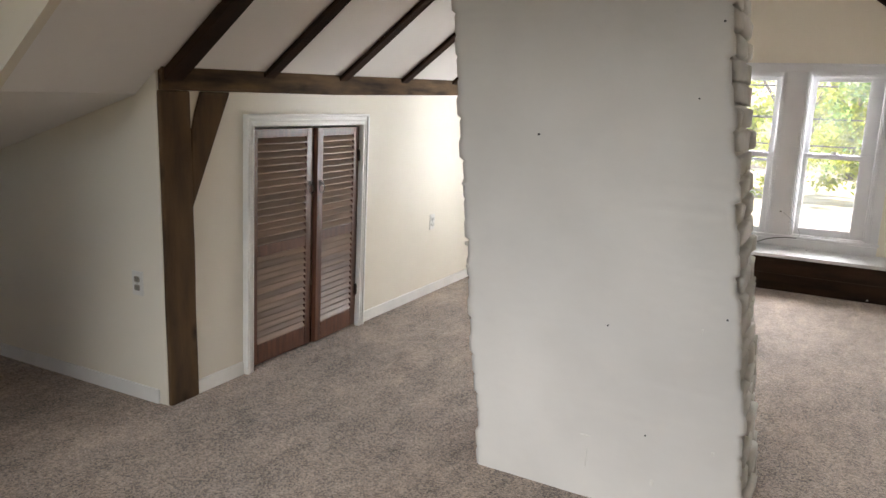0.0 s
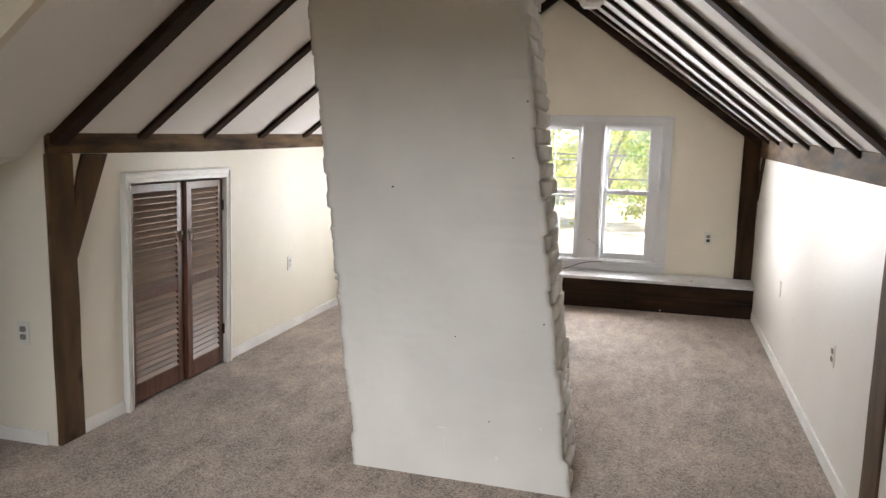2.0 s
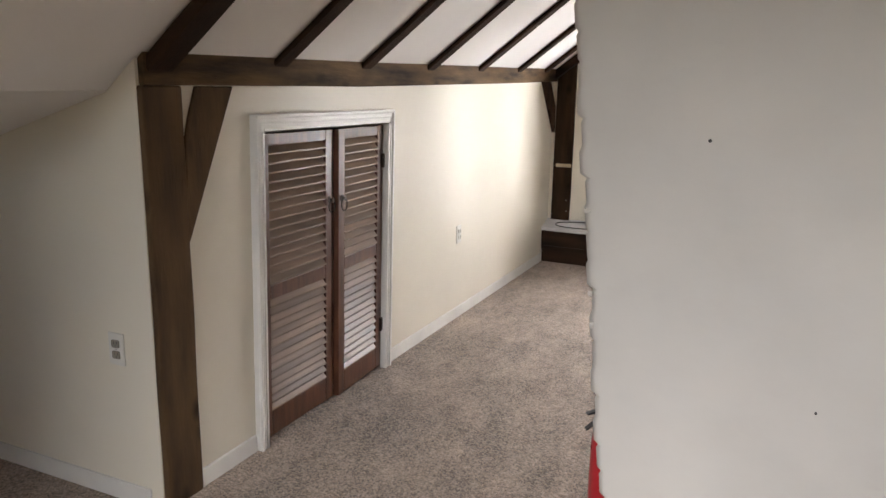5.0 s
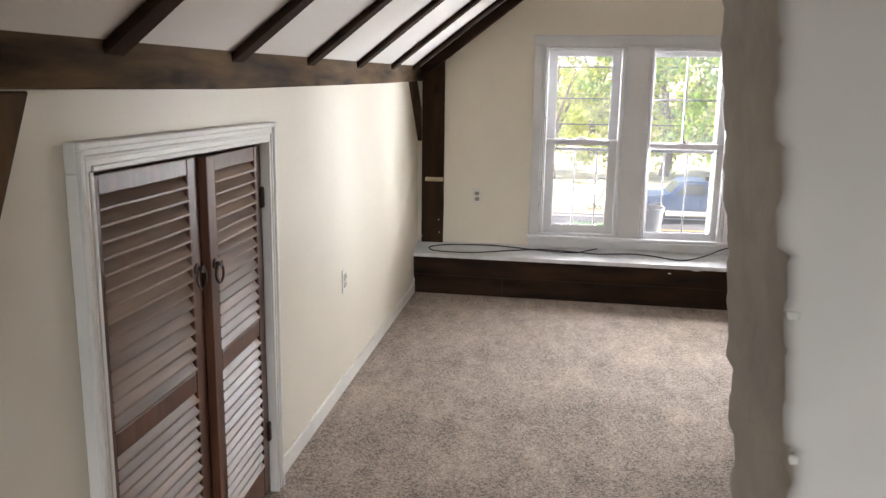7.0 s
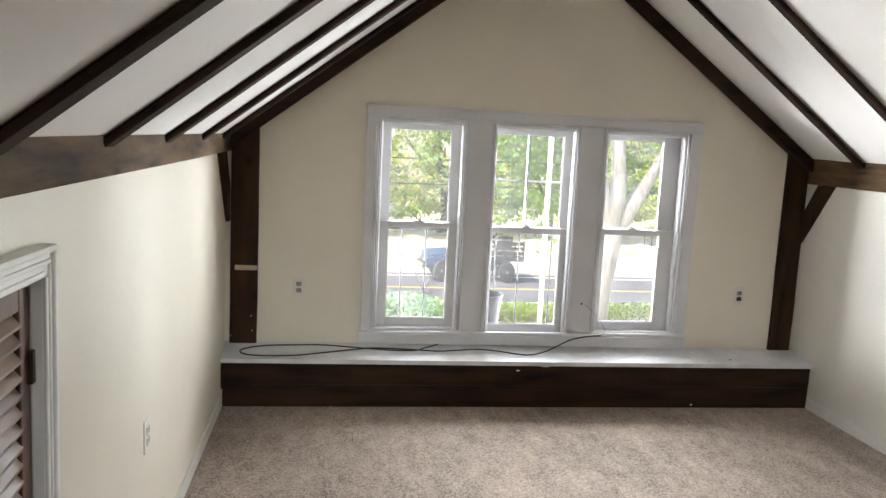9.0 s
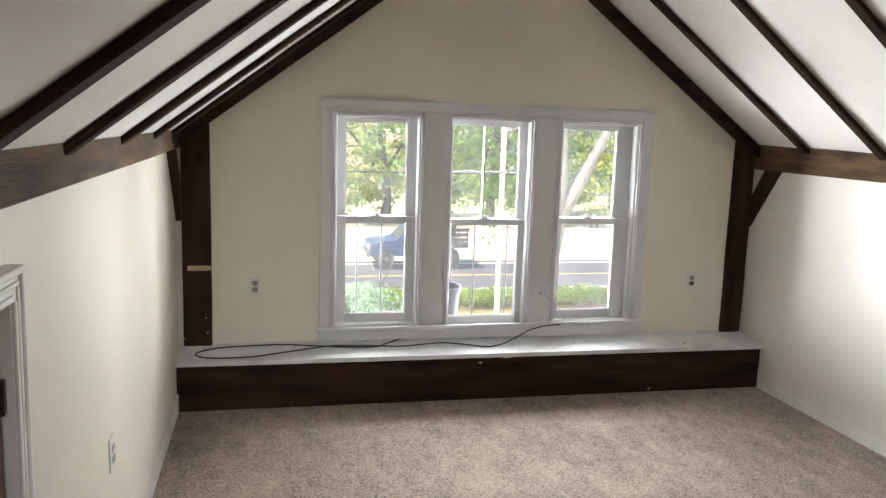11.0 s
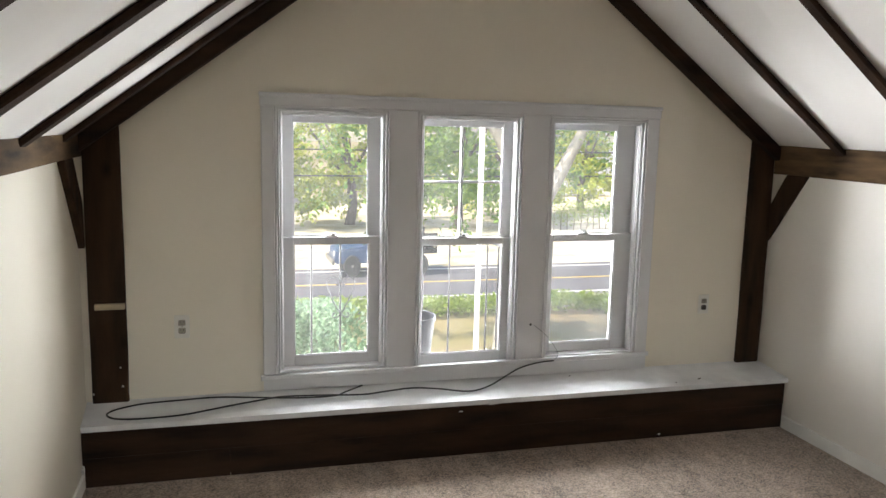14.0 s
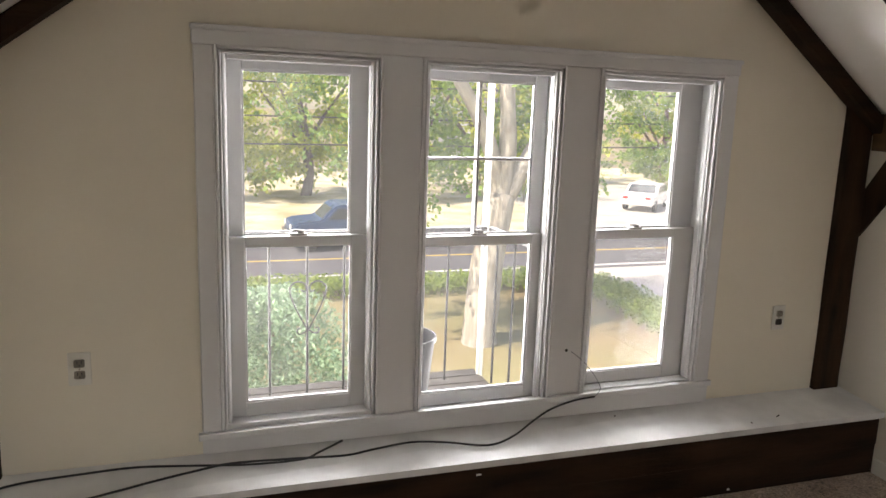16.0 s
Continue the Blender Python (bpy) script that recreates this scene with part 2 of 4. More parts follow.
# ---- the plan ----
XL, XR = -2.435, 1.298          # faces of the knee walls
YG, YC, YR = 6.65, 2.21, -1.45  # gable wall, cross wall by the post, rear wall
XM = -0.57                      # ridge
XA = -4.3                       # outer wall of the dormer
YD1 = 1.61                      # dormer cheek
SL = 0.7544
ZL = 1.576            # ceiling at the knee walls
XE, XF = XL - 1.1, XR + 1.1     # eaves


def zl(x, y=6.65):
    """The west slope; its foot sinks away from the gable."""
    zf = ZL + 0.0155 * (y - 6.65)
    return zf + (ZL + SL * (XM - XL) - zf) / (XM - XL) * (x - XL)


ZT = zl(XM)


def xw(y):
    """The knee wall on the east, which is not quite square to the gable."""
    return 1.301 + 0.031 * (y - 6.4)


def zr(x, y=6.65):
    ze = 1.602 + 0.0265 * (y - 6.4)
    return ze + (ZT - ze) / (xw(y) - XM) * (xw(y) - x)


struct("floor", box(B(), XA - 0.1, XR + 1.2, YR - 0.2, YG, -0.2, 0), CARPET, "taupe cut-pile carpet covering the attic floor", "carpet")
bm = B()
box(bm, XL - 0.12, XL, YC + 0.11, 2.728, 0, 1.565)
box(bm, XL - 0.12, XL, 3.745, YG, 0, 1.565)
box(bm, XL - 0.12, XL, 2.728, 3.745, 1.266, 1.565)
struct("wall_west", bm, CREAM, "cream painted low knee wall with a closet opening", "wall")
struct("wall_closet", box(B(), XL - 0.95, XL - 0.85, YC + 0.11, YG, 0, 0.96), CREAM, "plain wall at the back of the eaves closet", "wall")
struct("wall_east", hexa(B(), [(xw(YR), YR, 0), (xw(YR) + 0.12, YR, 0), (xw(YG) + 0.12, YG, 0), (xw(YG), YG, 0)], [(xw(YR), YR, 1.36), (xw(YR) + 0.12, YR, 1.30), (xw(YG) + 0.12, YG, 1.50), (xw(YG), YG, 1.58)]), CREAM_SKYLIT, "cream painted low knee wall, whitened by sky light in its colour", "wall")
struct("wall_cross", box(B(), XA, XL, YC, YC + 0.109, 0, 1.59), CREAM, "cream painted wall beside the corner post", "wall")
struct("wall_dormer", box(B(), XA - 0.12, XA, YR - 0.1, YC + 0.109, 0, 3.0), CREAM, "plain outer wall of the dormer", "wall")
ZD = 2.78
ZQ = zl(XL - 0.12, 1.9)


def zq(x):
    """The strip of ceiling beyond the post, which falls to the outer wall."""
    return ZQ + 0.30 * (x - XL + 0.12)


XD = XM - (ZT - ZD) * (XM - XL) / (ZT - zl(XL, YD1))
bm = prism(B(), [(XA - 0.1, zq(XA - 0.1) - 0.002), (XL - 0.12, ZQ - 0.006), (XD, ZD - 0.002), (XD, ZD + 0.05), (XA - 0.1, ZD + 0.05)], "y", YD1 - 0.04, YD1)
struct("wall_cheek", bm, CREAM, "cream painted dormer cheek wall", "wall")
# gable wall with the opening for three windows
WX0, WX1, WZ0, WZ1 = -1.56, 0.458, 0.395, 1.752


def gable(name, ya, yb, x0, x1, z0, z1, label):
    bm = B()
    prism(bm, [(XE, zl(XE)), (XE, 0), (x0, 0), (x0, zl(x0))], "y", ya, yb)
    prism(bm, [(x1, 0), (XF, 0), (XF, zr(XF, ya)), (x1, zr(x1, ya))], "y", ya, yb)
    box(bm, x0, x1, ya, yb, 0, z0)
    prism(bm, [(x0, z1), (x1, z1), (x1, zr(x1, ya)), (XM, ZT), (x0, zl(x0))], "y", ya, yb)
    return struct(name, bm, CREAM, label, "wall")


gable("wall_north", YG, YG + 0.16, WX0, WX1, WZ0, WZ1, "cream painted gable wall with three sash windows")
bm = B()
RX0, RX1, RZ0, RZ1 = -2.0, -0.36, 1.15, 2.62   # assumed rear window, unseen, placed to steer the rear lamp's light
box(bm, XE, RX0, YR - 0.16, YR, 0, ZT)
prism(bm, [(RX1, 0), (XF, 0), (XF, zr(XF, YR - 0.16)), (RX1, zr(RX1, YR - 0.16))], "y", YR - 0.16, YR)
box(bm, RX0, RX1, YR - 0.16, YR, 0, RZ0)
prism(bm, [(RX0, RZ1), (RX1, RZ1), (RX1, zr(RX1, YR - 0.16)), (XM, ZT), (RX0, ZT)], "y", YR - 0.16, YR)
struct("wall_south", bm, CREAM, "plain rear gable wall with an assumed, unseen window opening", "wall")
box_dormer = box(B(), XA - 0.1, XE, YR - 0.16, YR, 0, 3.0)
struct("wall_rear", box_dormer, CREAM, "plain rear wall of the dormer", "wall")
T = 0.06
bm = B()
def slope(bm, xa, xb, y0, y1, height, n=8):
    """A sheet of ceiling from xa to xb, in n strips along y."""
    for k in range(n):
        ya, yb = [y0 + (y1 - y0) * i / n for i in (k, k + 1)]
        low = [(xa, ya, height(xa, ya)), (xa, yb, height(xa, yb)), (xb, yb, height(xb, yb)), (xb, ya, height(xb, ya))]
        hexa(bm, low, [(x, y, z + T) for x, y, z in low])


slope(bm, XL - 0.12, XM, YD1, YG + 0.16, zl)
slope(bm, XE, XL - 0.121, YC + 0.11, YG + 0.16, zl)
struct("ceiling_west", bm, WHITE_CEIL, "white painted sloping ceiling", "ceiling")
bm = B()
prism(bm, [(XA - 0.1, ZD), (XD, ZD), (XM, ZT), (XM, ZT + T), (XA - 0.1, ZT + T)], "y", YR - 0.16, YD1 - 0.041)
prism(bm, [(XA - 0.1, zq(XA - 0.1)), (XL - 0.121, ZQ), (XL - 0.121, ZQ + 0.25), (XA - 0.1, ZQ + 0.25)], "y", YD1 + 0.001, YC + 0.11)
struct("ceiling_dormer", bm, WHITE_CEIL, "white painted dormer ceiling", "ceiling")
bm = B()
NY = 14
for k in range(NY):
    ya, yb = [YR - 0.16 + (YG + 0.32 - YR) * i / NY for i in (k, k + 1)]
    hexa(bm, [(XF, ya, zr(XF, ya)), (XF, yb, zr(XF, yb)), (XM, yb, ZT), (XM, ya, ZT)], [(XF, ya, zr(XF, ya) + T), (XF, yb, zr(XF, yb) + T), (XM, yb, ZT + T), (XM, ya, ZT + T)])
bmesh.ops.remove_doubles(bm, verts=bm.verts[:], dist=0.0001)
bmesh.ops.delete(bm, geom=[f for f in bm.faces if abs(f.normal.y) > 0.9 and all(YR < v.co.y < YG for v in f.verts)], context="FACES")
struct("ceiling_east", bm, WHITE_CEIL, "white painted sloping ceiling", "ceiling")

# ---- timber frame ----
def plank_beam(name, sections, mat_, label):
    """A beam through cross sections (position, a0, a1, z0, z1) along y."""
    bm = B()
    rings = []
    for y, x0, x1, z0, z1 in sections:
        rings.append([bm.verts.new(p) for p in ((x0, y, z0), (x1, y, z0), (x1, y, z1), (x0, y, z1))])
    for a, b in zip(rings, rings[1:]):
        for k in range(4):
            bm.faces.new((a[k], a[(k + 1) % 4], b[(k + 1) % 4], b[k]))
    bm.faces.new(rings[0])
    bm.faces.new(rings[-1][::-1])
    bmesh.ops.recalc_face_normals(bm, faces=bm.faces[:])
    lengthwise = [e for e in bm.edges if abs(e.verts[0].co.y - e.verts[1].co.y) > 0.1]
    bmesh.ops.bevel(bm, geom=lengthwise, offset=0.004, segments=1, affect="EDGES")
    return tagged(part(name, bm, mat_), label, "beam", "timber frame")


plank_beam("wall_plate", [(2.222, XL, XL + 0.022, 1.428, 1.535), (3.5, XL - 0.02, XL + 0.02, 1.434, 1.550), (4.3, XL - 0.02, XL + 0.024, 1.450, 1.562), (5.5, XL - 0.02, XL + 0.03, 1.474, 1.582), (6.45, XL - 0.02, XL + 0.035, 1.498, 1.602), (6.62, XL - 0.02, XL + 0.035, 1.50, 1.604)], BEAM, "dark-stained sagging wall plate beam above the knee wall")
plank_beam("wall_plate", [(y, xw(y) - 0.015, xw(y) + 0.03, zb, zr(xw(y) - 0.015, y) + 0.004) for y, zb in ((2.27, 1.383), (4.5, 1.42), (6.62, 1.458))], BEAM, "dark-stained wall plate beam above the knee wall")
BE = 0.006


def rafter(y0, y1, depth, west=True, foot=0.0):
    bm = B()
    if west:
        xa, xb = XL + foot, XM
        prism(bm, [(xa, zl(xa, y0) - depth), (xb, ZT - depth), (xb, ZT - 0.002), (xa, zl(xa, y0) - 0.002)], "y", y0, y1)
    else:
        xa, xb = xw(y0) - foot, XM
        prism(bm, [(xa, zr(xa, y0) - depth), (xb, ZT - depth), (xb, ZT - 0.002), (xa, zr(xa, y0) - 0.002)], "y", y0, y1)
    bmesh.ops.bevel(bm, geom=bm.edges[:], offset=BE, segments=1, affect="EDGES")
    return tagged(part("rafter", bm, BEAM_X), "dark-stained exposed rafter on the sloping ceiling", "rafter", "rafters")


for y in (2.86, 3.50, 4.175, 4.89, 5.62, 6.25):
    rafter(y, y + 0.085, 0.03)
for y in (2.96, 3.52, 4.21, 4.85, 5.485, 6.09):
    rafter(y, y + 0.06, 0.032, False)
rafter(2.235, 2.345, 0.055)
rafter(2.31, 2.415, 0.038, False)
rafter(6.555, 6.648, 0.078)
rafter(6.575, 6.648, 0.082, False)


def post(name, x0, x1, y0, y1, z0, z1, label, wood, bevel=0.008):
    """A squared timber with slightly waney arrises."""
    bm = box(B(), x0, x1, y0, y1, z0, z1, bevel)
    cuts = [e for e in bm.edges if abs(e.verts[0].co.z - e.verts[1].co.z) > 0.5]
    bmesh.ops.subdivide_edges(bm, edges=cuts, cuts=24, use_grid_fill=True)
    for v in bm.verts:
        if z0 + 0.02 < v.co.z < z1 - 0.02:
            v.co.x += 0.004 * noise.noise(v.co * 3.1)
            v.co.y += 0.005 * noise.noise(v.co * 2.7 + Vector((5, 0, 0)))
    return tagged(part(name, bm, wood), label, "post", "timber frame")


def brace(x0, x1, pts, label, wood):
    bm = prism(B(), pts, "x", x0, x1)
    bmesh.ops.bevel(bm, geom=bm.edges[:], offset=0.004, segments=1, affect="EDGES")
    return tagged(part("knee_brace", bm, wood), label, "brace", "timber frame")


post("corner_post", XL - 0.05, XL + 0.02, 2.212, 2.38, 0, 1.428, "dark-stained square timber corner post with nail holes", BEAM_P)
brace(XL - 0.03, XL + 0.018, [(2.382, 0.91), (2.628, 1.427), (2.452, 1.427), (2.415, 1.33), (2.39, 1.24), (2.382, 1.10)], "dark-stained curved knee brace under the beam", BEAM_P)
post("gable_post", -2.405, -2.245, YG - 0.02, YG + 0.05, 0.33, 1.66, "dark-stained timber post against the gable wall, backlit shade in its colour", BEAM_Z)
brace(XL - 0.03, XL + 0.03, [(6.64, 1.08), (6.28, 1.497), (6.46, 1.499), (6.62, 1.30)], "dark-stained knee brace at the gable, backlit shade in its colour", BEAM_Z)
post("gable_post", 1.145, 1.30, YG - 0.025, YG + 0.05, 0.31, 1.68, "dark-stained timber post against the gable wall, backlit shade in its colour", BEAM_Z)
brace(xw(6.5) - 0.010, xw(6.5) + 0.03, [(6.63, 1.06), (6.345, 1.454), (6.52, 1.455), (6.63, 1.28)], "dark-stained knee brace at the gable, backlit shade in its colour", BEAM_Z)
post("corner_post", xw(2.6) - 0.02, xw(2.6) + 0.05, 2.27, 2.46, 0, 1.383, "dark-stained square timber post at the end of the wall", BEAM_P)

# ---- chimney ----
HT = 2.93


def front_left(z):
    return -0.981 - 0.118 * z, 2.466 + 0.020 * z


def front_right(z):
    return 0.034 - 0.130 * z, 2.435


def rear_left(z):
    return -0.996 - 0.112 * z


def rear_right(z):
    return 0.033 - 0.1250 * z


def breast_y(x, z):
    """Where the front of the breast lies."""
    (xa, ya), (xb, yb) = front_left(z), front_right(z)
    return ya + (yb - ya) * (x - xa) / (xb - xa)


def relief(u, v, k):
    return noise.noise((u * 2.3, v * 1.9, k)) * 0.005 + noise.noise((u * 9, v * 8, k + 4)) * 0.0022 + noise.noise((u * 34, v * 34, k + 9)) * 0.001


def chimney_face():
    """The plastered breast: a leaning sheet with faint brick courses whose edges step from course to course."""
    bm = B()
    nx, nz = 60, 260
    grid = []
    for k in range(nz + 1):
        z = HT * k / nz
        cr = random.Random(int(z / 0.076) * 7 + 1)
        el, er = cr.uniform(-0.010, 0.009), cr.uniform(-0.012, 0.010)
        f = (z / 0.076) % 1.0
        dip = 0.006 if f > 0.85 else 0.0
        row = []
        for i in range(nx + 1):
            u = i / nx
            (xa, y0l), (xb, y0r) = front_left(z), front_right(z)
            a, b = xa + el + dip, xb + er - dip
            x = a + (b - a) * u
            e = max(0.0, 1 - min(u, 1 - u) * 55)
            joint = max(0.0, 1 - abs(f - 0.5) * 5) * max(0.0, noise.noise((x * 2.2, int(z / 0.076) * 0.9, 5.0)) - 0.05 + 0.22 * (z - 1.5)) * 0.004
            y = y0l + (y0r - y0l) * u + relief(x, z, 3.1) + e * e * 0.010 + joint
            row.append(bm.verts.new((x, y, z)))
        grid.append(row)
    for r0, r1 in zip(grid, grid[1:]):
        for i in range(nx):
            bm.faces.new((r0[i], r0[i + 1], r1[i + 1], r1[i]))
    back = [(bm.verts.new((r[0].co.x + 0.014, front_left(r[0].co.z)[1] + 0.05, r[0].co.z)), bm.verts.new((r[-1].co.x - 0.012, 2.485, r[0].co.z))) for r in grid]
    for k in range(nz):
        bm.faces.new((back[k][0], grid[k][0], grid[k + 1][0], back[k + 1][0]))
        bm.faces.new((grid[k][-1], back[k][1], back[k + 1][1], grid[k + 1][-1]))
    return bm


def chimney_side(y1):
    """The side that is smeared over with rough mortar; its far edge shows the ends of the bricks."""
    bm = B()
    ny, nz = 26, 260
    grid = []
    for k in range(nz + 1):
        z = HT * k / nz
        c = int(z / 0.076)
        cr = random.Random(c * 5 + 2)
        end, f = cr.uniform(-0.022, 0.014), (z / 0.076) % 1.0
        if f > 0.84:
            end -= 0.010
        row = []
        for i in range(ny + 1):
            u = i / ny
            (xf0, y0), xf1 = front_left(z), rear_left(z)
            y = y0 + 0.004 + (y1 + end - y0) * u
            lump = noise.noise((y * 7, z * 9, 2.0)) * 0.011 + noise.noise((y * 21, z * 24, 6.0)) * 0.0055 + noise.noise((y * 60, z * 60, 1.0)) * 0.0015
            e = max(0.0, 1 - min(u, 1 - u) * 18)
            row.append(bm.verts.new((xf0 + 0.010 + (xf1 - xf0 - 0.010) * u - lump * min(1, 0.25 + 5 * u) + e * e * 0.010, y, z)))
        grid.append(row)
    for r0, r1 in zip(grid, grid[1:]):
        for i in range(ny):
            bm.faces.new((r0[i + 1], r0[i], r1[i], r1[i + 1]))
    back = [bm.verts.new((r[-1].co.x + 0.05, r[-1].co.y - 0.004, r[-1].co.z)) for r in grid]
    for k in range(nz):
        bm.faces.new((back[k], grid[k][-1], grid[k + 1][-1], back[k + 1]))
    return bm


ch = empty("chimney", "white painted leaning brick chimney with a plastered face", "chimney")
part("plaster_face", chimney_face(), CHIM, ch, "cracked off-white plaster", smooth=True)
CB0, CB1 = 2.49, 2.87
part("mortar_side", chimney_side(2.875), CHIM_B, ch, "rough painted mortar", smooth=True)
bm = B()
hexa(bm, *[[(front_left(z)[0] + 0.045, front_left(z)[1] + 0.03, z), (rear_right(z) - 0.02, CB0 + 0.01, z), (rear_right(z) - 0.02, CB1 - 0.015, z), (rear_left(z) + 0.045, CB1 - 0.03, z)] for z in (0, 2.98)])
part("mortar_core", bm, CHIM_B, ch, "painted mortar")


def brick_mesh(seed, length):
    rng = random.Random(seed)
    bm = B()
    r = bmesh.ops.create_cube(bm, size=1.0, matrix=Matrix.Diagonal((0.06, length, 0.066, 1)))
    bmesh.ops.bevel(bm, geom=bm.edges[:], offset=0.009, segments=1, affect="EDGES")
    for v in bm.verts:
        v.co += Vector((rng.uniform(-0.005, 0.005), rng.uniform(-0.004, 0.004), rng.uniform(-0.004, 0.004)))
    me = bpy.data.meshes.new("brick")
    bm.to_mesh(me)
    bm.free()
    for p in me.polygons:
        p.use_smooth = True
    me.materials.append(CHIM_B)
    return me


BRICKS = {n: [brick_mesh(i + 10 * n, l) for i in range(6)] for n, l in ((0, 0.2), (1, 0.095))}
rng = random.Random(11)


def side_bricks():
    for k in range(38):
        z = 0.038 + 0.076 * k
        xb = rear_right(z) - 0.028
        y = CB0 + 0.002
        n = (k + 1) % 2
        while y < CB1 - 0.05:
            l = (0.2, 0.095)[n]
            if y + l > CB1 + 0.02:
                n, l = 1, 0.095
            ob = new("brick", rng.choice(BRICKS[n]))
            ob.parent = ch
            ob.matrix_basis = pose(xb + rng.uniform(-0.010, 0.005), y + l / 2, z, rng.uniform(-1.5, 1.5), rng.uniform(-2, 2), rng.uniform(-3.5, 2.5))
            y += l + 0.011
            n = 1 - n if rng.random() < 0.5 else 0


side_bricks()
for cx, cz, r in ((-0.806, 1.322, 0.0045), (-0.265, 1.463, 0.003), (-0.212, 1.697, 0.004), (-0.498, 0.671, 0.003), (-0.106, 0.763, 0.0035), (-0.332, 0.298, 0.003)):
    yf = breast_y(cx, cz)
    part("nail_hole", tube(B(), [(cx, yf - 0.007, cz), (cx, yf + 0.02, cz)], r), DARKP, ch, "dark hole")
for cx, cz, w, h in ((-0.54, 0.155, 0.005, 0.075), (-0.295, 0.125, 0.012, 0.022), (-0.21, 0.566, 0.006, 0.016), (-0.18, 0.707, 0.006, 0.022), (-0.55, 0.24, 0.035, 0.005), (-0.104, 0.29, 0.010, 0.014)):
    yf = breast_y(cx, cz)
    part("chip", box(B(), cx - w / 2, cx + w / 2, yf - 0.004, yf + 0.012, cz - h / 2, cz + h / 2, 0.002), CHIM_B, ch, "chipped plaster")
# a painted-over mortar stub and dabs along the front arris
for cz, w, h in ((1.118, 0.018, 0.012), (0.888, 0.012, 0.014), (0.80, 0.010, 0.018)):
    xa, ya = front_left(cz)
    bm = box(B(), xa - 0.002, xa + w, ya - 0.003, ya + 0.014, cz - h / 2, cz + h / 2, 0.004)
    for v in bm.verts:
        v.co += Vector((noise.noise(v.co * 60), noise.noise(v.co * 71), noise.noise(v.co * 83))) * 0.003
    part("mortar_dab", bm, CHIM_B, ch, "painted mortar dab")

# ---- window seat ----
seat = empty("window_seat", "low built-in window seat, dark boards and worn white top", "bench")
bm = B()
hexa(bm, [(XL + 0.004, 6.46, 0.272), (1.315, 6.365, 0.272), (1.315, YG - 0.003, 0.300), (XL + 0.004, YG - 0.003, 0.325)], [(XL + 0.004, 6.46, 0.298), (1.315, 6.365, 0.298), (1.315, YG - 0.003, 0.326), (XL + 0.004, YG - 0.003, 0.351)])
part("top", bm, BENCH_W, seat, "worn white painted board")
bm = B()
hexa(bm, [(XL + 0.002, 6.48, 0.14), (1.296, 6.385, 0.14), (1.296, 6.41, 0.14), (XL + 0.002, 6.505, 0.14)], [(XL + 0.002, 6.48, 0.271), (1.296, 6.385, 0.271), (1.296, 6.41, 0.271), (XL + 0.002, 6.505, 0.271)])
part("front_board", bm, BEAM_X, seat, "dark stained board")
yj = 6.484 - 0.095 * (0.645 / 3.7)
bm = B()
hexa(bm, [(XL + 0.002, 6.484, 0), (-1.79, yj, 0), (-1.79, yj + 0.025, 0), (XL + 0.002, 6.509, 0)], [(XL + 0.002, 6.484, 0.137), (-1.79, yj, 0.137), (-1.79, yj + 0.025, 0.137), (XL + 0.002, 6.509, 0.137)])
part("front_board", bm, BEAM_X, seat, "dark stained board")
bm = B()
hexa(bm, [(-1.787, yj, 0), (1.296, 6.389, 0), (1.296, 6.414, 0), (-1.787, yj + 0.025, 0)], [(-1.787, yj, 0.137), (1.296, 6.389, 0.137), (1.296, 6.414, 0.137), (-1.787, yj + 0.025, 0.137)])
part("front_board", bm, BEAM_X, seat, "dark stained board")

# Unseen board added behind the joints to keep light out of the gaps.
bm = hexa(B(), [(XL + 0.002, 6.515, 0), (1.294, 6.42, 0), (1.294, 6.45, 0), (XL + 0.002, 6.545, 0)], [(XL + 0.002, 6.515, 0.268), (1.294, 6.42, 0.268), (1.294, 6.45, 0.268), (XL + 0.002, 6.545, 0.268)])
part("gap_backing", bm, BEAM_X, seat, "dark stained board")

for x, z, w in ((-0.65, 0.236, 0.022), (-0.478, 0.264, 0.05), (0.50, 0.02, 0.014)):
    yy = 6.48 - 0.095 * (x - XL) / 3.73
    bm = box(B(), x - w / 2, x + w / 2, yy - 0.001, yy + 0.004, z - 0.004, z + 0.004, 0.002)
    part("scuff", bm, BENCH_W, seat, "pale paint scuff")

# ---- windows ----
def casing(name, bm, label="", paint=None):
    return tagged(part(name, bm, paint or TRIM), label or "white painted wooden window casing", "trim", "", "structure")


bm = B()
y0 = YG - 0.02
box(bm, -1.622, -1.560, y0, YG + 0.001, 0.43, 1.752, 0.004)
box(bm, 0.458, 0.524, y0, YG + 0.001, 0.42, 1.752, 0.004)
box(bm, -1.626, 0.528, y0 - 0.004, YG + 0.001, 1.752, 1.812, 0.004)
box(bm, -0.993, -0.851, y0 + 0.004, YG + 0.14, 0.43, 1.751, 0.003)
box(bm, -0.276, -0.130, y0 + 0.004, YG + 0.14, 0.43, 1.751, 0.003)
box(bm, -1.630, 0.532, y0 - 0.012, y0, 1.796, 1.815, 0.005)
hexa(bm, [(-1.622, y0, 0.352), (0.524, y0, 0.330), (0.524, YG, 0.330), (-1.622, YG, 0.352)], [(-1.622, y0, 0.405), (0.524, y0, 0.40), (0.524, YG, 0.40), (-1.622, YG, 0.405)])
box(bm, -1.636, 0.535, y0 - 0.012, YG - 0.006, 0.405, 0.43, 0.004)
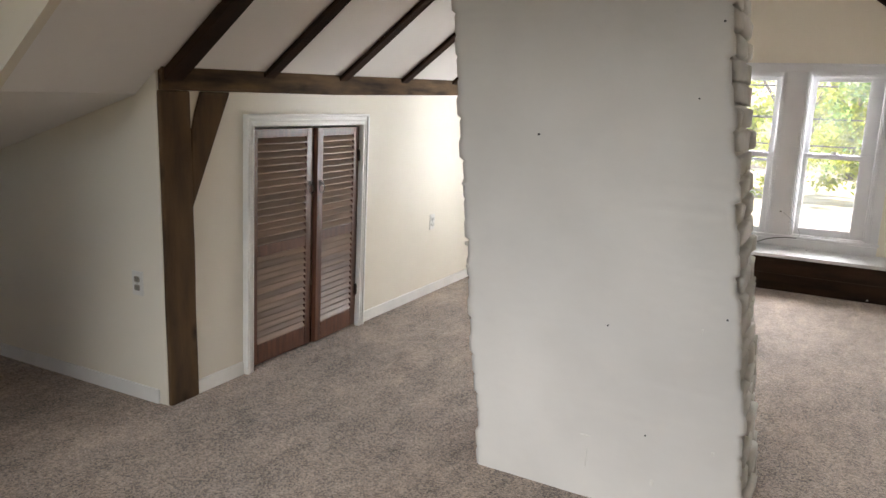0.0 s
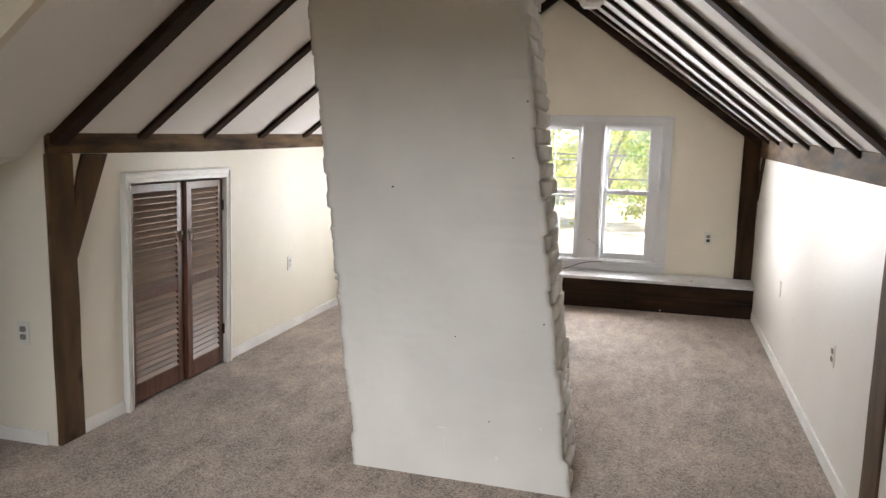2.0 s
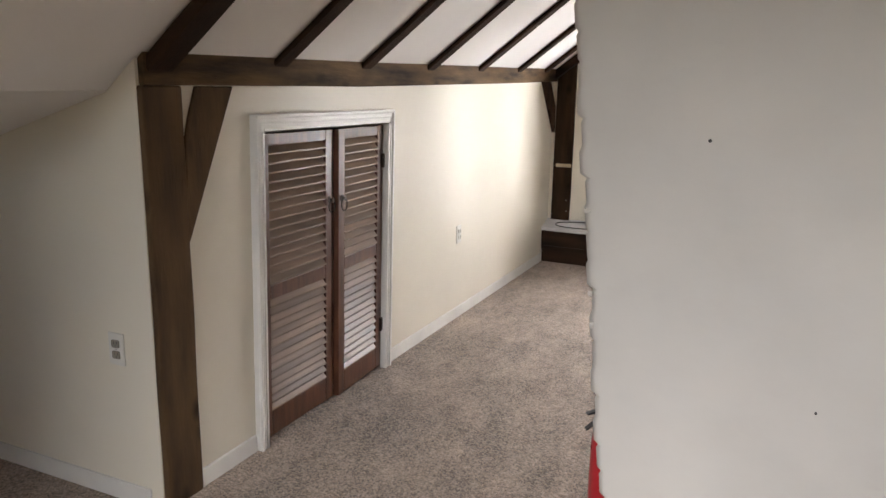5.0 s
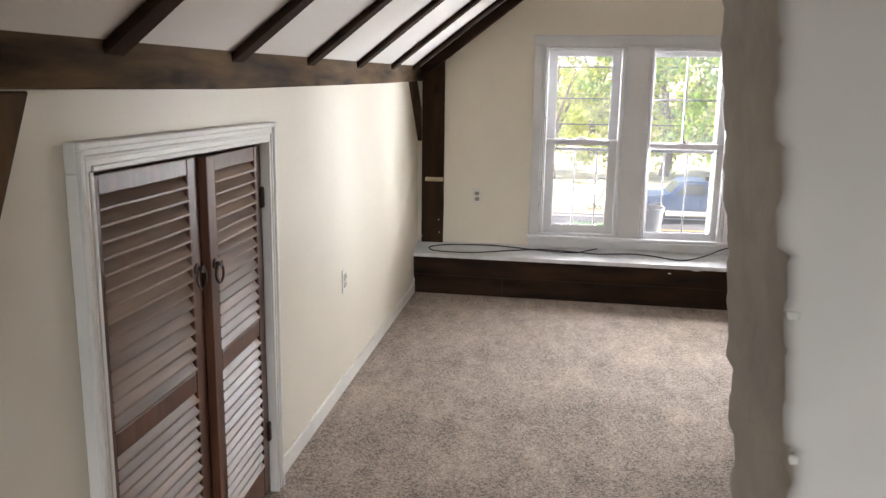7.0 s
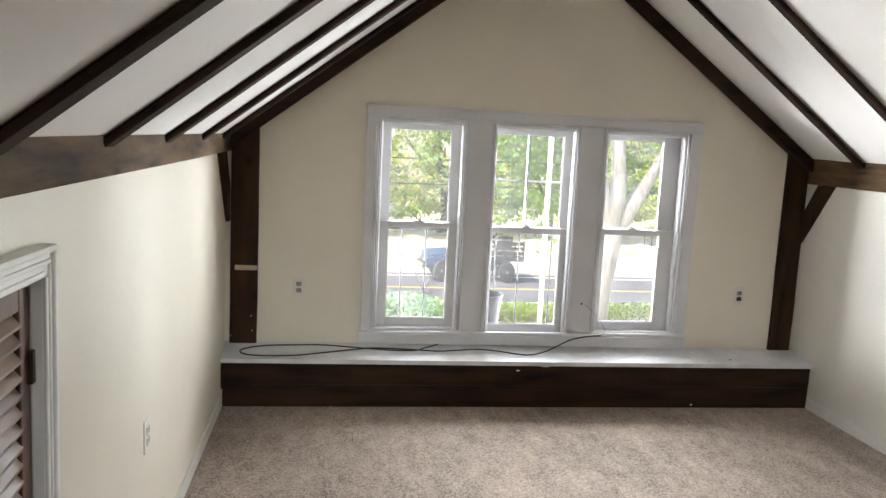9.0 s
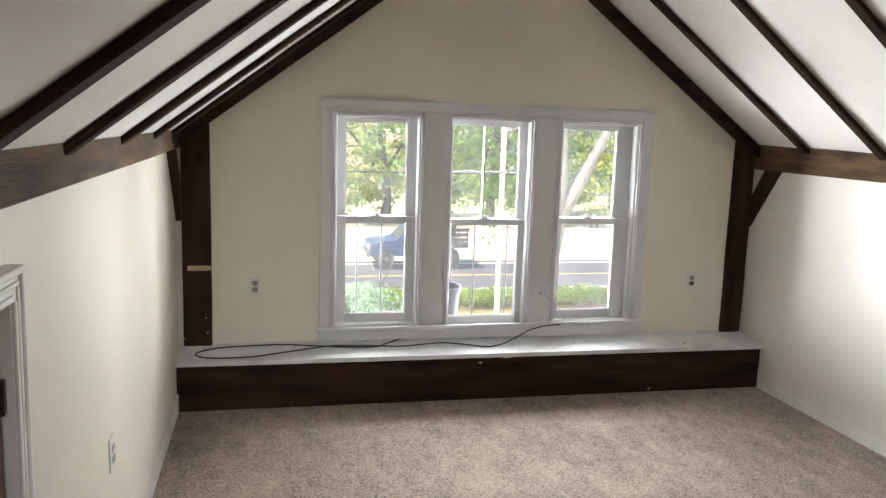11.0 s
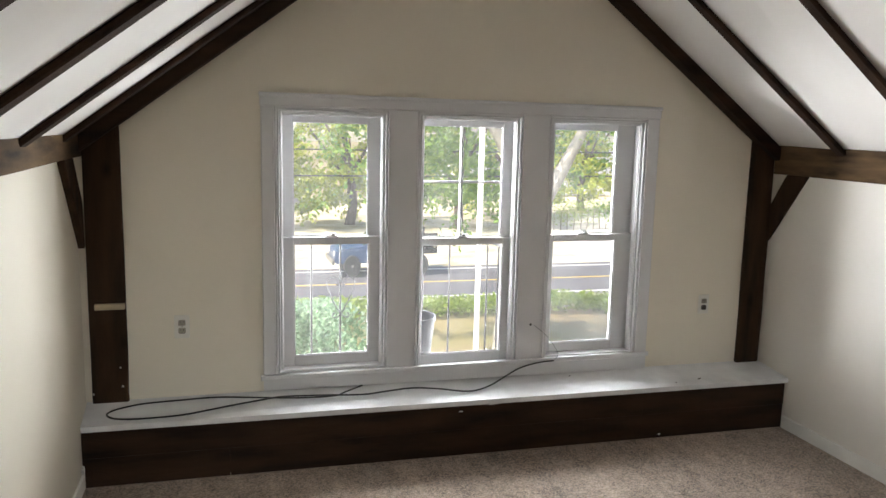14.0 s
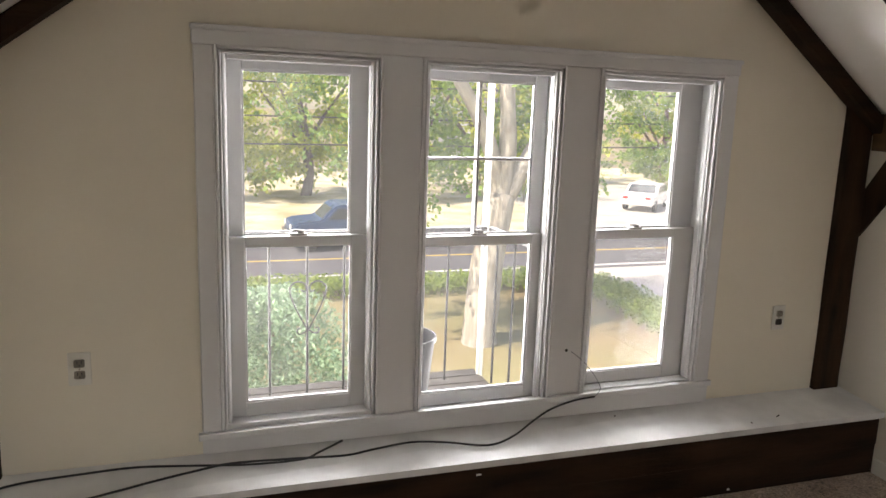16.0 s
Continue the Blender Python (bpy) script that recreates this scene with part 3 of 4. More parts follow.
for a, b, c in ((-1.560, -0.993, 0.43), (-0.993, -0.851, 0.43), (-0.276, -0.130, 0.43), (-0.130, 0.458, 0.42)):
    box(bm, a, b, YG - 0.006, YG + 0.15, 0.396, c)
casing("trim", bm)


def sash_window(name, x0, x1, z0, z1, zm, g0, g1, muntins, label):
    """A double-hung window in the opening x0..x1, with glass between g0 and g1."""
    w = empty(name, label, "window")
    fy = YG
    bm = B()
    box(bm, x0, x0 + 0.022, fy + 0.005, fy + 0.15, z0, z1, 0.002)
    box(bm, x1 - 0.022, x1, fy + 0.005, fy + 0.15, z0, z1, 0.002)
    box(bm, x0 + 0.022, x1 - 0.022, fy + 0.005, fy + 0.15, z1 - 0.022, z1, 0.002)
    part("window_frame", bm, TRIM, w)
    bm = B()
    box(bm, x0 + 0.022, x1 - 0.022, fy - 0.005, fy + 0.155, z0, z0 + 0.018, 0.004)
    part("window_sill", bm, TRIM, w)
    # moulded edge round the opening: two beads with a quirk between them
    for inset, ya, yb, w_ in ((0.0, YG - 0.026, YG + 0.012, 0.011), (0.0155, YG - 0.018, YG + 0.012, 0.008)):
        bm = B()
        u0, u1, v1 = x0 + inset, x1 - inset, z1 - inset
        box(bm, u0, u0 + w_, ya, yb, z0 + 0.002, v1, 0.003)
        box(bm, u1 - w_, u1, ya, yb, z0 + 0.002, v1, 0.003)
        box(bm, u0 + w_, u1 - w_, ya, yb, v1 - w_, v1, 0.003)
        part("bead", bm, TRIM, w)
    for k, (a, b) in enumerate(((x0 + 0.022, x0 + 0.040), (x1 - 0.040, x1 - 0.022))):
        bm = B()
        box(bm, a, b, fy + 0.008, fy + 0.042, z0 + 0.018, z1 - 0.022, 0.004)
        box(bm, a + 0.004, b - 0.004, fy - 0.002, fy + 0.008, z0 + 0.018, z1 - 0.022, 0.003)
        part("stop", bm, TRIM, w)
    bm = box(B(), x0 + 0.04, x1 - 0.04, fy + 0.008, fy + 0.042, z1 - 0.040, z1 - 0.022, 0.004)
    part("stop", bm, TRIM, w)
    a, b = x0 + 0.023, x1 - 0.023
    for nm, ya, c0, c1 in (("lower_sash", fy + 0.05, z0 + 0.018, zm + 0.012), ("upper_sash", fy + 0.087, zm - 0.022, z1 - 0.022)):
        bm = B()
        bot, top = (0.052, 0.034) if nm == "lower_sash" else (0.034, 0.045)
        p0, p1, q0, q1 = g0, g1, c0 + bot, c1 - top
        box(bm, a, p0, ya, ya + 0.034, c0, c1, 0.003)
        box(bm, p1, b, ya, ya + 0.034, c0, c1, 0.003)
        box(bm, p0, p1, ya, ya + 0.034, c0, q0, 0.003)
        box(bm, p0, p1, ya, ya + 0.034, q1, c1, 0.003)
        s = part(nm, bm, TRIM, w)
        bm = B()
        for u0, u1, v0, v1 in ((p0, p0 + 0.006, q0, q1), (p1 - 0.006, p1, q0, q1), (p0 + 0.006, p1 - 0.006, q0, q0 + 0.006), (p0 + 0.006, p1 - 0.006, q1 - 0.006, q1)):
            box(bm, u0, u1, ya + 0.006, ya + 0.013, v0, v1, 0.002)
        part("glazing_bead", bm, TRIM, s)
        g = part("pane", box(B(), p0 - 0.003, p1 + 0.003, ya + 0.015, ya + 0.019, q0 - 0.003, q1 + 0.003), GLASS, s)
        g.visible_shadow = False
        if muntins and nm == "upper_sash":
            xm, zc = (p0 + p1) / 2 - 0.005, (q0 + q1) / 2
            part("muntin", box(B(), xm - 0.006, xm + 0.006, ya + 0.004, ya + 0.032, q0, q1, 0.002), TRIM, s)
            part("muntin", box(B(), p0, p1, ya + 0.0055, ya + 0.0305, zc - 0.006, zc + 0.006, 0.002), TRIM, s)
    xc = (g0 + g1) / 2
    bm = B()
    box(bm, xc - 0.032, xc + 0.032, fy + 0.055, fy + 0.082, zm + 0.012, zm + 0.020, 0.003)
    lathe(bm, [(0.013, 0), (0.013, 0.008), (0.006, 0.012)], xc + 0.008, fy + 0.067, zm + 0.020, 12)
    box(bm, xc - 0.022, xc + 0.014, fy + 0.061, fy + 0.072, zm + 0.026, zm + 0.033, 0.003)
    part("sash_lock", bm, LOCK, w, "pale metal sash lock")
    return tagged(w, kind="structure")


LOCK = mat("pale_lock_metal", (0.45, 0.44, 0.42), 0.4, 0.1, 30, 0.1, 90, metal=0.5)
sash_window("window_1", -1.56, -0.993, 0.43, 1.752, 1.10, -1.465, -1.085, False, "white double-hung sash window")
sash_window("window_2", -0.851, -0.276, 0.395, 1.752, 1.085, -0.803, -0.352, True, "white double-hung sash window with muntins above")
sash_window("window_3", -0.13, 0.458, 0.42, 1.752, 1.095, -0.058, 0.325, False, "white double-hung sash window")

# ---- closet doors ----
RACK = 0.025   # the old frame leans along the wall


def racked(bm):
    for v in bm.verts:
        v.co.y += RACK * v.co.z
    return bm


bm = B()
xf = XL + 0.028
for a, b, c in ((2.694, 2.742, 1), (3.702, 3.758, -1)):
    box(bm, XL, xf, a, b, 0, 1.264, 0.004)
    o0, o1 = (a, a + 0.016) if c > 0 else (b - 0.016, b)
    box(bm, xf - 0.002, xf + 0.010, o0, o1, 0, 1.311, 0.004)
    m0 = a + 0.022 if c > 0 else b - 0.032
    box(bm, xf - 0.002, xf + 0.005, m0, m0 + 0.010, 0, 1.289, 0.003)
    i0, i1 = (b - 0.013, b) if c > 0 else (a, a + 0.013)
    box(bm, xf - 0.002, xf + 0.006, i0, i1, 0, 1.264, 0.003)
box(bm, XL, xf, 2.694, 3.758, 1.264, 1.327, 0.004)
box(bm, xf - 0.002, xf + 0.010, 2.694, 3.758, 1.311, 1.327, 0.004)
box(bm, xf - 0.002, xf + 0.005, 2.716, 3.736, 1.289, 1.299, 0.003)
box(bm, xf - 0.002, xf + 0.006, 2.742, 3.702, 1.264, 1.277, 0.003)
casing("trim", racked(bm), "white painted moulded closet door casing", CASE)


def louver_door(y0, y1, hinge, angle, rail, label):
    """A closet door; its hinge stile is at y0 (hinge 0) or at y1 (hinge 1)."""
    d = empty("louvered_door", label, "door", XL, (y0, y1)[hinge], 0, "closet doors")
    d.rotation_euler = (0, 0, radians(angle))
    w = 0.056
    s0, s1 = (0, y1 - y0) if hinge == 0 else (y0 - y1, 0)
    xa, xb = -0.026, 0.003
    for a, b in ((s0, s0 + w), (s1 - w, s1)):
        part("stile", racked(box(B(), xa, xb, a, b, 0.018, 1.252, 0.003)), DOORW, d)
    for a, b in ((0.018, 0.125), (rail, rail + 0.058), (1.206, 1.252)):
        part("rail", racked(box(B(), xa + 0.001, xb - 0.001, s0 + w, s1 - w, a, b, 0.003)), DOORW, d)
    for c0, c1, n in ((0.125, rail, 14), (rail + 0.058, 1.206, 15)):
        for i in range(n):
            z = c0 + (i + 0.5) * (c1 - c0) / n
            bm = prism(B(), [(xa + 0.004, z + 0.017), (xa + 0.007, z + 0.021), (xb + 0.002, z - 0.009), (xb + 0.002, z - 0.015), (xb - 0.002, z - 0.016)], "y", s0 + w - 0.004, s1 - w + 0.004)
            part("slat", racked(bm), LOUV, d)
    yh = s1 - w / 2 if hinge == 0 else s0 + w / 2
    bm = B()
    lathe(bm, [(0.016, 0), (0.016, 0.004), (0.007, 0.006), (0.006, 0.016), (0.011, 0.020)], 0, 0, 0, 16)
    bmesh.ops.transform(bm, matrix=Matrix.Translation((xb, yh, 0.945)) @ pose(0, 0, 0, 0, 90, 0), verts=bm.verts[:])
    tube(bm, [(xb + 0.014 + 0.004 * math.sin(a), yh + 0.018 * math.sin(a), 0.918 + 0.028 * math.cos(a)) for a in [2 * math.pi * k / 16 for k in range(17)]], 0.0035, 6)
    part("ring_pull", racked(bm), BRONZE, d, "dark bronze ring pull")
    yk = s0 + 0.006 if hinge == 0 else s1 - 0.006
    for zz in (0.24, 1.08):
        bm = box(B(), xb - 0.001, xb + 0.010, yk - 0.010, yk + 0.010, zz - 0.035, zz + 0.035, 0.003)
        part("hinge", racked(bm), BRONZE, d, "dark hinge")
    return d


BRONZE = mat("dark_bronze", (0.06, 0.04, 0.03), 0.4, 0.2, 40, 0.2, 90, metal=0.8)
louver_door(2.745, 3.250, 0, 0.0, 0.596, "brown wooden louvered closet door, closed")
louver_door(3.262, 3.699, 1, 3.0, 0.612, "brown wooden louvered closet door, slightly ajar")

# ---- baseboards ----
bm = B()
box(bm, XL, XL + 0.012, 3.76, 6.48, 0, 0.07, 0.003)
box(bm, XL, XL + 0.012, 2.382, 2.692, 0, 0.07, 0.003)
tagged(part("baseboard", bm, CASE), "white painted baseboard", "trim", "", "structure")
bm = hexa(B(), [(xw(2.465) - 0.012, 2.465, 0), (xw(2.465), 2.465, 0), (xw(6.38), 6.38, 0), (xw(6.38) - 0.012, 6.38, 0)], [(xw(2.465) - 0.011, 2.465, 0.07), (xw(2.465), 2.465, 0.07), (xw(6.38), 6.38, 0.07), (xw(6.38) - 0.011, 6.38, 0.07)])
tagged(part("baseboard", bm, CASE), "white painted baseboard", "trim", "", "structure")
bm = box(B(), XA, XL - 0.052, YC - 0.012, YC, 0, 0.07, 0.003)
tagged(part("baseboard", bm, CASE), "white painted baseboard", "trim", "", "structure")


# ---- small fittings ----
def outlet(x, y, z, rz, label, blank=False, low_dark=False, pale=False):
    """A duplex outlet plate that faces -y before it is turned."""
    o = empty("electrical_outlet", label, "outlet", x, y, z, "wall outlets")
    o.rotation_euler = (0, 0, radians(rz))
    part("plate", box(B(), -0.035, 0.035, -0.006, 0, -0.057, 0.057, 0.003), PLASTIC, o)
    if blank:
        for zz in (-0.041, 0.041):
            part("screw", lathe_y(0.003, 0.002, -0.006, zz), GREYP, o)
        return o
    for k, zz in enumerate((0.0195, -0.0195)):
        m = DARKP if (low_dark and k == 1) else PLASTIC if pale else GREYP
        bm = box(B(), -0.0165, 0.0165, -0.0085, -0.005, zz - 0.0135, zz + 0.0135, 0.005)
        r = part("receptacle", bm, m, o, {GREYP: "grey socket", DARKP: "dark socket", PLASTIC: "ivory socket"}[m])
        bm = B()
        for dx in (-0.0065, 0.0065):
            box(bm, dx - 0.0012, dx + 0.0012, -0.0092, -0.008, zz - 0.001, zz + 0.008)
        box(bm, -0.002, 0.002, -0.0092, -0.008, zz - 0.009, zz - 0.005)
        part("slot", bm, DARKP, r)
    part("screw", lathe_y(0.003, 0.0015, -0.006, 0), GREYP, o)
    return o


def lathe_y(r, h, y, z):
    bm = lathe(B(), [(r, 0), (r, h)], 0, 0, 0, 10)
    bmesh.ops.transform(bm, matrix=Matrix.Translation((0, y, z)) @ pose(0, 0, 0, 90, 0, 0), verts=bm.verts[:])
    return bm


outlet(XL, 4.695, 0.541, 90, "ivory duplex electrical outlet on the knee wall", pale=True)
outlet(-2.60, YC, 0.56, 0, "ivory duplex electrical outlet beside the corner post")
outlet(-2.0, YG, 0.695, 0, "ivory duplex electrical outlet on the gable wall")
outlet(0.90, YG, 0.69, 0, "ivory electrical outlet with one dark socket", low_dark=True)
outlet(xw(3.17), 3.17, 0.552, -91.8, "ivory duplex electrical outlet on the knee wall")
outlet(xw(4.94), 4.94, 0.555, -91.8, "blank white cover plate on the knee wall", blank=True)

bm = box(B(), -2.375, -2.245, YG - 0.045, YG - 0.021, 0.798, 0.826, 0.004)
STEEL_N = mat("bright_nail_steel", (0.5, 0.48, 0.45), 0.4, 0.1, 30, 0.1, 80, metal=0.7)
PALEW = mat("pale_raw_wood", (0.55, 0.45, 0.30), 0.6, 0.15, 12, 0.2, 60)
tagged(part("wood_cleat", bm, PALEW), "pale raw wood cleat on the gable post", "cleat")


def seat_z(x, y):
    f = (x - XL) / 3.735
    yf = 6.46 - 0.095 * f
    return 0.298 + (0.053 - 0.025 * f) * (y - yf) / (YG - 0.003 - yf)


def smooth_path(pts, n=6):
    out = []
    v = [Vector(p) for p in pts]
    for i in range(len(v) - 1):
        p0, p1, p2, p3 = v[max(i - 1, 0)], v[i], v[i + 1], v[min(i + 2, len(v) - 1)]
        for k in range(n):
            t = k / n
            out.append(0.5 * ((2 * p1) + (p2 - p0) * t + (2 * p0 - 5 * p1 + 4 * p2 - p3) * t * t + (3 * p1 - p0 - 3 * p2 + p3) * t ** 3))
    out.append(v[-1])
    return out


def cable(points, r, label, material):
    pts = [(x, y, seat_z(x, y) + r + 0.001 + dz) for x, y, dz in points]
    bm = tube(B(), smooth_path(pts), r, 8)
    return tagged(part("cable", bm, material, smooth=True), label, "cable")


run = [(-1.13, 6.615, 0.01), (-1.22, 6.575, 0.004), (-1.29, 6.55, 0.0), (-1.475, 6.557, 0), (-1.68, 6.588, 0), (-1.85, 6.61, 0), (-2.02, 6.606, 0), (-2.186, 6.596, 0), (-2.296, 6.565, 0), (-2.33, 6.53, 0), (-2.285, 6.495, 0), (-2.17, 6.482, 0), (-2.01, 6.485, 0), (-1.90, 6.505, 0), (-1.78, 6.53, 0.001), (-1.655, 6.55, 0.004), (-1.53, 6.562, 0.008), (-1.32, 6.548, 0.008), (-1.136, 6.54, 0.002), (-1.02, 6.558, 0), (-0.873, 6.572, 0), (-0.74, 6.545, 0), (-0.59, 6.498, 0), (-0.47, 6.53, 0.003), (-0.36, 6.585, 0.02), (-0.27, 6.60, 0.055), (-0.16, 6.61, 0.075), (-0.06, 6.618, 0.078)]
cable(run, 0.0042, "black coaxial cable looped on the window seat", CABLE)
GREYC = mat("grey_wire", (0.35, 0.36, 0.37), 0.4, 0.1, 20, 0.1, 90)
bm = tube(B(), smooth_path([(-0.06, 6.618, 0.415), (-0.035, 6.62, 0.44), (-0.045, 6.62, 0.475), (-0.10, 6.628, 0.55), (-0.17, 6.632, 0.61), (-0.2, 6.66, 0.622)]), 0.0022, 6)
tagged(part("thin_wire", bm, GREYC, smooth=True), "thin grey wire entering through the window mullion", "wire")
bm = lathe(B(), [(0.007, 0), (0.007, 0.004)], 0, 0, 0, 12)
bmesh.ops.transform(bm, matrix=Matrix.Translation((-0.2, 6.637, 0.622)) @ pose(0, 0, 0, 90, 0, 0), verts=bm.verts[:])
tagged(part("cable_bushing", bm, DARKP), "small dark cable bushing in the mullion", "bushing")

for x, y, l, turn in ((0.764, 6.447, 0.032, 24), (0.60, 6.424, 0.012, 70), (0.03, 6.593, 0.010, 10)):
    bm = prism(B(), [(-l / 2, -0.0015), (l / 2 - 0.004, -0.002), (l / 2, 0.0), (l / 2 - 0.005, 0.002), (-l / 2, 0.0012)], "z", 0, 0.003)
    bmesh.ops.transform(bm, matrix=pose(x, y, seat_z(x, y) + 0.0005, 0, 0, turn), verts=bm.verts[:])
    tagged(part("wood_splinter", bm, BEAM_X), "small dark wood splinter lying on the white seat", "splinter", "splinters on the seat")
bm = box(B(), XL + 0.0005, XL + 0.014, 6.452, 6.474, 0.078, 0.102, 0.004)
lathe(bm, [(0.006, 0.0), (0.006, 0.012), (0.003, 0.014)], XL + 0.008, 6.463, 0.100, 10)
tagged(part("cable_clip", bm, PLASTIC), "small white plastic cable clip beside the seat", "clip")
for x, z in ((-2.277, 0.515), (-2.270, 0.423), (-2.398, 0.392)):
    bm = lathe(B(), [(0.005, 0.0), (0.004, 0.0015), (0.001, 0.002)], 0, 0, 0, 8)
    bmesh.ops.transform(bm, matrix=Matrix.Translation((x, YG - 0.021, z)) @ pose(0, 0, 0, 90, 0, 0), verts=bm.verts[:])
    tagged(part("nail_head", bm, STEEL_N), "small bright nail head in the gable post", "nail", "nails in the post")

RED = mat("red_enamel", (0.42, 0.02, 0.025), 0.3, 0.08, 10, 0.05, 60)
BLK = mat("black_plastic", (0.03, 0.03, 0.03), 0.45, 0.1, 20, 0.1, 80)
STEEL = mat("dull_steel", (0.25, 0.24, 0.22), 0.4, 0.1, 30, 0.1, 80, metal=0.8)
fx = empty("fire_extinguisher", "small red fire extinguisher standing by the chimney", "extinguisher", -1.085, 2.88, 0)
part("cylinder", lathe(B(), [(0.052, 0.002), (0.056, 0.01), (0.056, 0.30), (0.05, 0.335), (0.035, 0.358), (0.018, 0.366), (0.016, 0.375)], 0, 0, 0, 28), RED, fx, "red enamelled", smooth=True)
bm = B()
lathe(bm, [(0.016, 0.372), (0.018, 0.378), (0.018, 0.41), (0.012, 0.416)], 0, 0, 0, 16)
box(bm, -0.014, 0.014, -0.02, 0.03, 0.396, 0.42, 0.004)
part("valve", bm, STEEL, fx, "dull metal valve")
bm = prism(B(), [(0.0, 0.416), (-0.04, 0.432), (-0.085, 0.425), (-0.087, 0.431), (-0.04, 0.444), (0.012, 0.428)], "y", -0.010, 0.010)
part("lever", bm, BLK, fx, "black lever")
bm = prism(B(), [(-0.012, 0.398), (-0.05, 0.385), (-0.085, 0.36), (-0.09, 0.367), (-0.052, 0.395), (-0.012, 0.408)], "y", -0.009, 0.009)
part("carry_handle", bm, BLK, fx, "black carry handle")
bm = tube(B(), smooth_path([(0.012, 0, 0.405), (0.045, 0.0, 0.40), (0.068, 0, 0.36), (0.066, 0, 0.25), (0.064, 0, 0.16)]), 0.007, 8)
part("hose", bm, BLK, fx, "black hose", smooth=True)
fx.rotation_euler = (0, 0, radians(35))
fx.scale = (0.88, 0.88, 0.87)

SHADE = mat("frosted_white_glass", (0.75, 0.75, 0.72), 0.3, 0.05, 20, 0.1, 60)
lx, ly = -0.165, 5.0
lz = zr(lx, ly)
lamp = empty("ceiling_light", "ribbed white glass shade on the sloping ceiling", "light", lx, ly, lz)
part("base", lathe(B(), [(0.05, -0.04), (0.05, 0.03)], 0, 0, 0, 24), TRIM, lamp)
bm = B()
n = 48
prof = [(0.04, -0.03), (0.07, -0.045), (0.085, -0.08), (0.08, -0.12), (0.055, -0.15), (0.01, -0.16)]
rings = [[bm.verts.new(((r * (1 + (0.05 if k % 2 else 0))) * math.cos(2 * math.pi * k / n), (r * (1 + (0.05 if k % 2 else 0))) * math.sin(2 * math.pi * k / n), z)) for k in range(n)] for r, z in prof]
for a, b in zip(rings, rings[1:]):
    for k in range(n):
        bm.faces.new((a[k], a[(k + 1) % n], b[(k + 1) % n], b[k]))
bm.faces.new(rings[-1])
part("shade", bm, SHADE, lamp, "ribbed white glass")

# ---- outside ----
GZ = -2.8
LAWN = mat("lawn", (0.14, 0.135, 0.06), 0.9, 0.3, 0.35, 0.6, 25, dist=0.03, second=(0.24, 0.18, 0.105))
ASPH = mat("asphalt", (0.085, 0.088, 0.10), 0.85, 0.15, 1.2, 0.4, 60, dist=0.01)
CONC = mat("pale_concrete", (0.45, 0.44, 0.41), 0.8, 0.1, 0.8, 0.3, 50, dist=0.01)
PAINT_W = mat("road_paint_white", (0.7, 0.7, 0.68), 0.6, 0.1, 8, 0.2, 60)
PAINT_Y = mat("road_paint_yellow", (0.55, 0.38, 0.06), 0.6, 0.1, 8, 0.2, 60)
VERGE = mat("dry_verge", (0.50, 0.46, 0.36), 0.95, 0.2, 0.6, 0.5, 25, dist=0.03, second=(0.30, 0.27, 0.15))
BARK = mat("pale_grey_bark", (0.36, 0.34, 0.30), 0.85, 0.2, 3, 0.8, 14, dist=0.03, second=(0.24, 0.22, 0.19), stretch=(3, 3, 0.7))
BARK_D = mat("brown_bark", (0.12, 0.09, 0.065), 0.9, 0.25, 3, 0.8, 14, dist=0.03, stretch=(3, 3, 0.7))
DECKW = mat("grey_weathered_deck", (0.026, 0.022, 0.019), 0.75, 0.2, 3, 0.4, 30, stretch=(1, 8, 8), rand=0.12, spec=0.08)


def leaf_mat(name, color, light):
    m = bpy.data.materials.new(name)
    m.use_nodes = True
    nt = m.node_tree
    b = nt.nodes["Principled BSDF"]
    g = nt.nodes.new("ShaderNodeNewGeometry")
    r = nt.nodes.new("ShaderNodeValToRGB")
    r.color_ramp.elements[0].color = (*color, 1)
    r.color_ramp.elements[1].color = (*light, 1)
    nt.links.new(g.outputs["Random Per Island"], r.inputs[0])
    nt.links.new(r.outputs[0], b.inputs["Base Color"])
    b.inputs["Roughness"].default_value = 0.55
    tr = nt.nodes.new("ShaderNodeBsdfTranslucent")
    nt.links.new(r.outputs[0], tr.inputs["Color"])
    mx = nt.nodes.new("ShaderNodeMixShader")
    mx.inputs[0].default_value = 0.4
    nt.links.new(b.outputs[0], mx.inputs[1])
    nt.links.new(tr.outputs[0], mx.inputs[2])
    nt.links.new(mx.outputs[0], nt.nodes["Material Output"].inputs[0])
    return m


LEAF_G = leaf_mat("green_leaves", (0.06, 0.15, 0.02), (0.24, 0.38, 0.06))
LEAF_Y = leaf_mat("yellow_green_leaves", (0.22, 0.31, 0.03), (0.52, 0.55, 0.09))
LEAF_B = leaf_mat("blue_green_needles", (0.06, 0.11, 0.06), (0.16, 0.24, 0.13))
LEAF_H = leaf_mat("hedge_leaves", (0.10, 0.19, 0.02), (0.30, 0.40, 0.06))

tagged(part("ground", box(B(), -1500, 1500, -1500, 1500, GZ - 0.5, GZ), LAWN), "sunlit lawn with dry patches", "lawn", "", "structure")
tagged(part("road", box(B(), -200, 200, 22.5, 27.9, GZ, GZ + 0.012), ASPH), "grey asphalt road with painted lines", "road", "", "structure")
tagged(part("verge", box(B(), -200, 200, 27.9, 60, GZ, GZ + 0.02), VERGE), "dry grassy verge beyond the road", "verge", "", "structure")
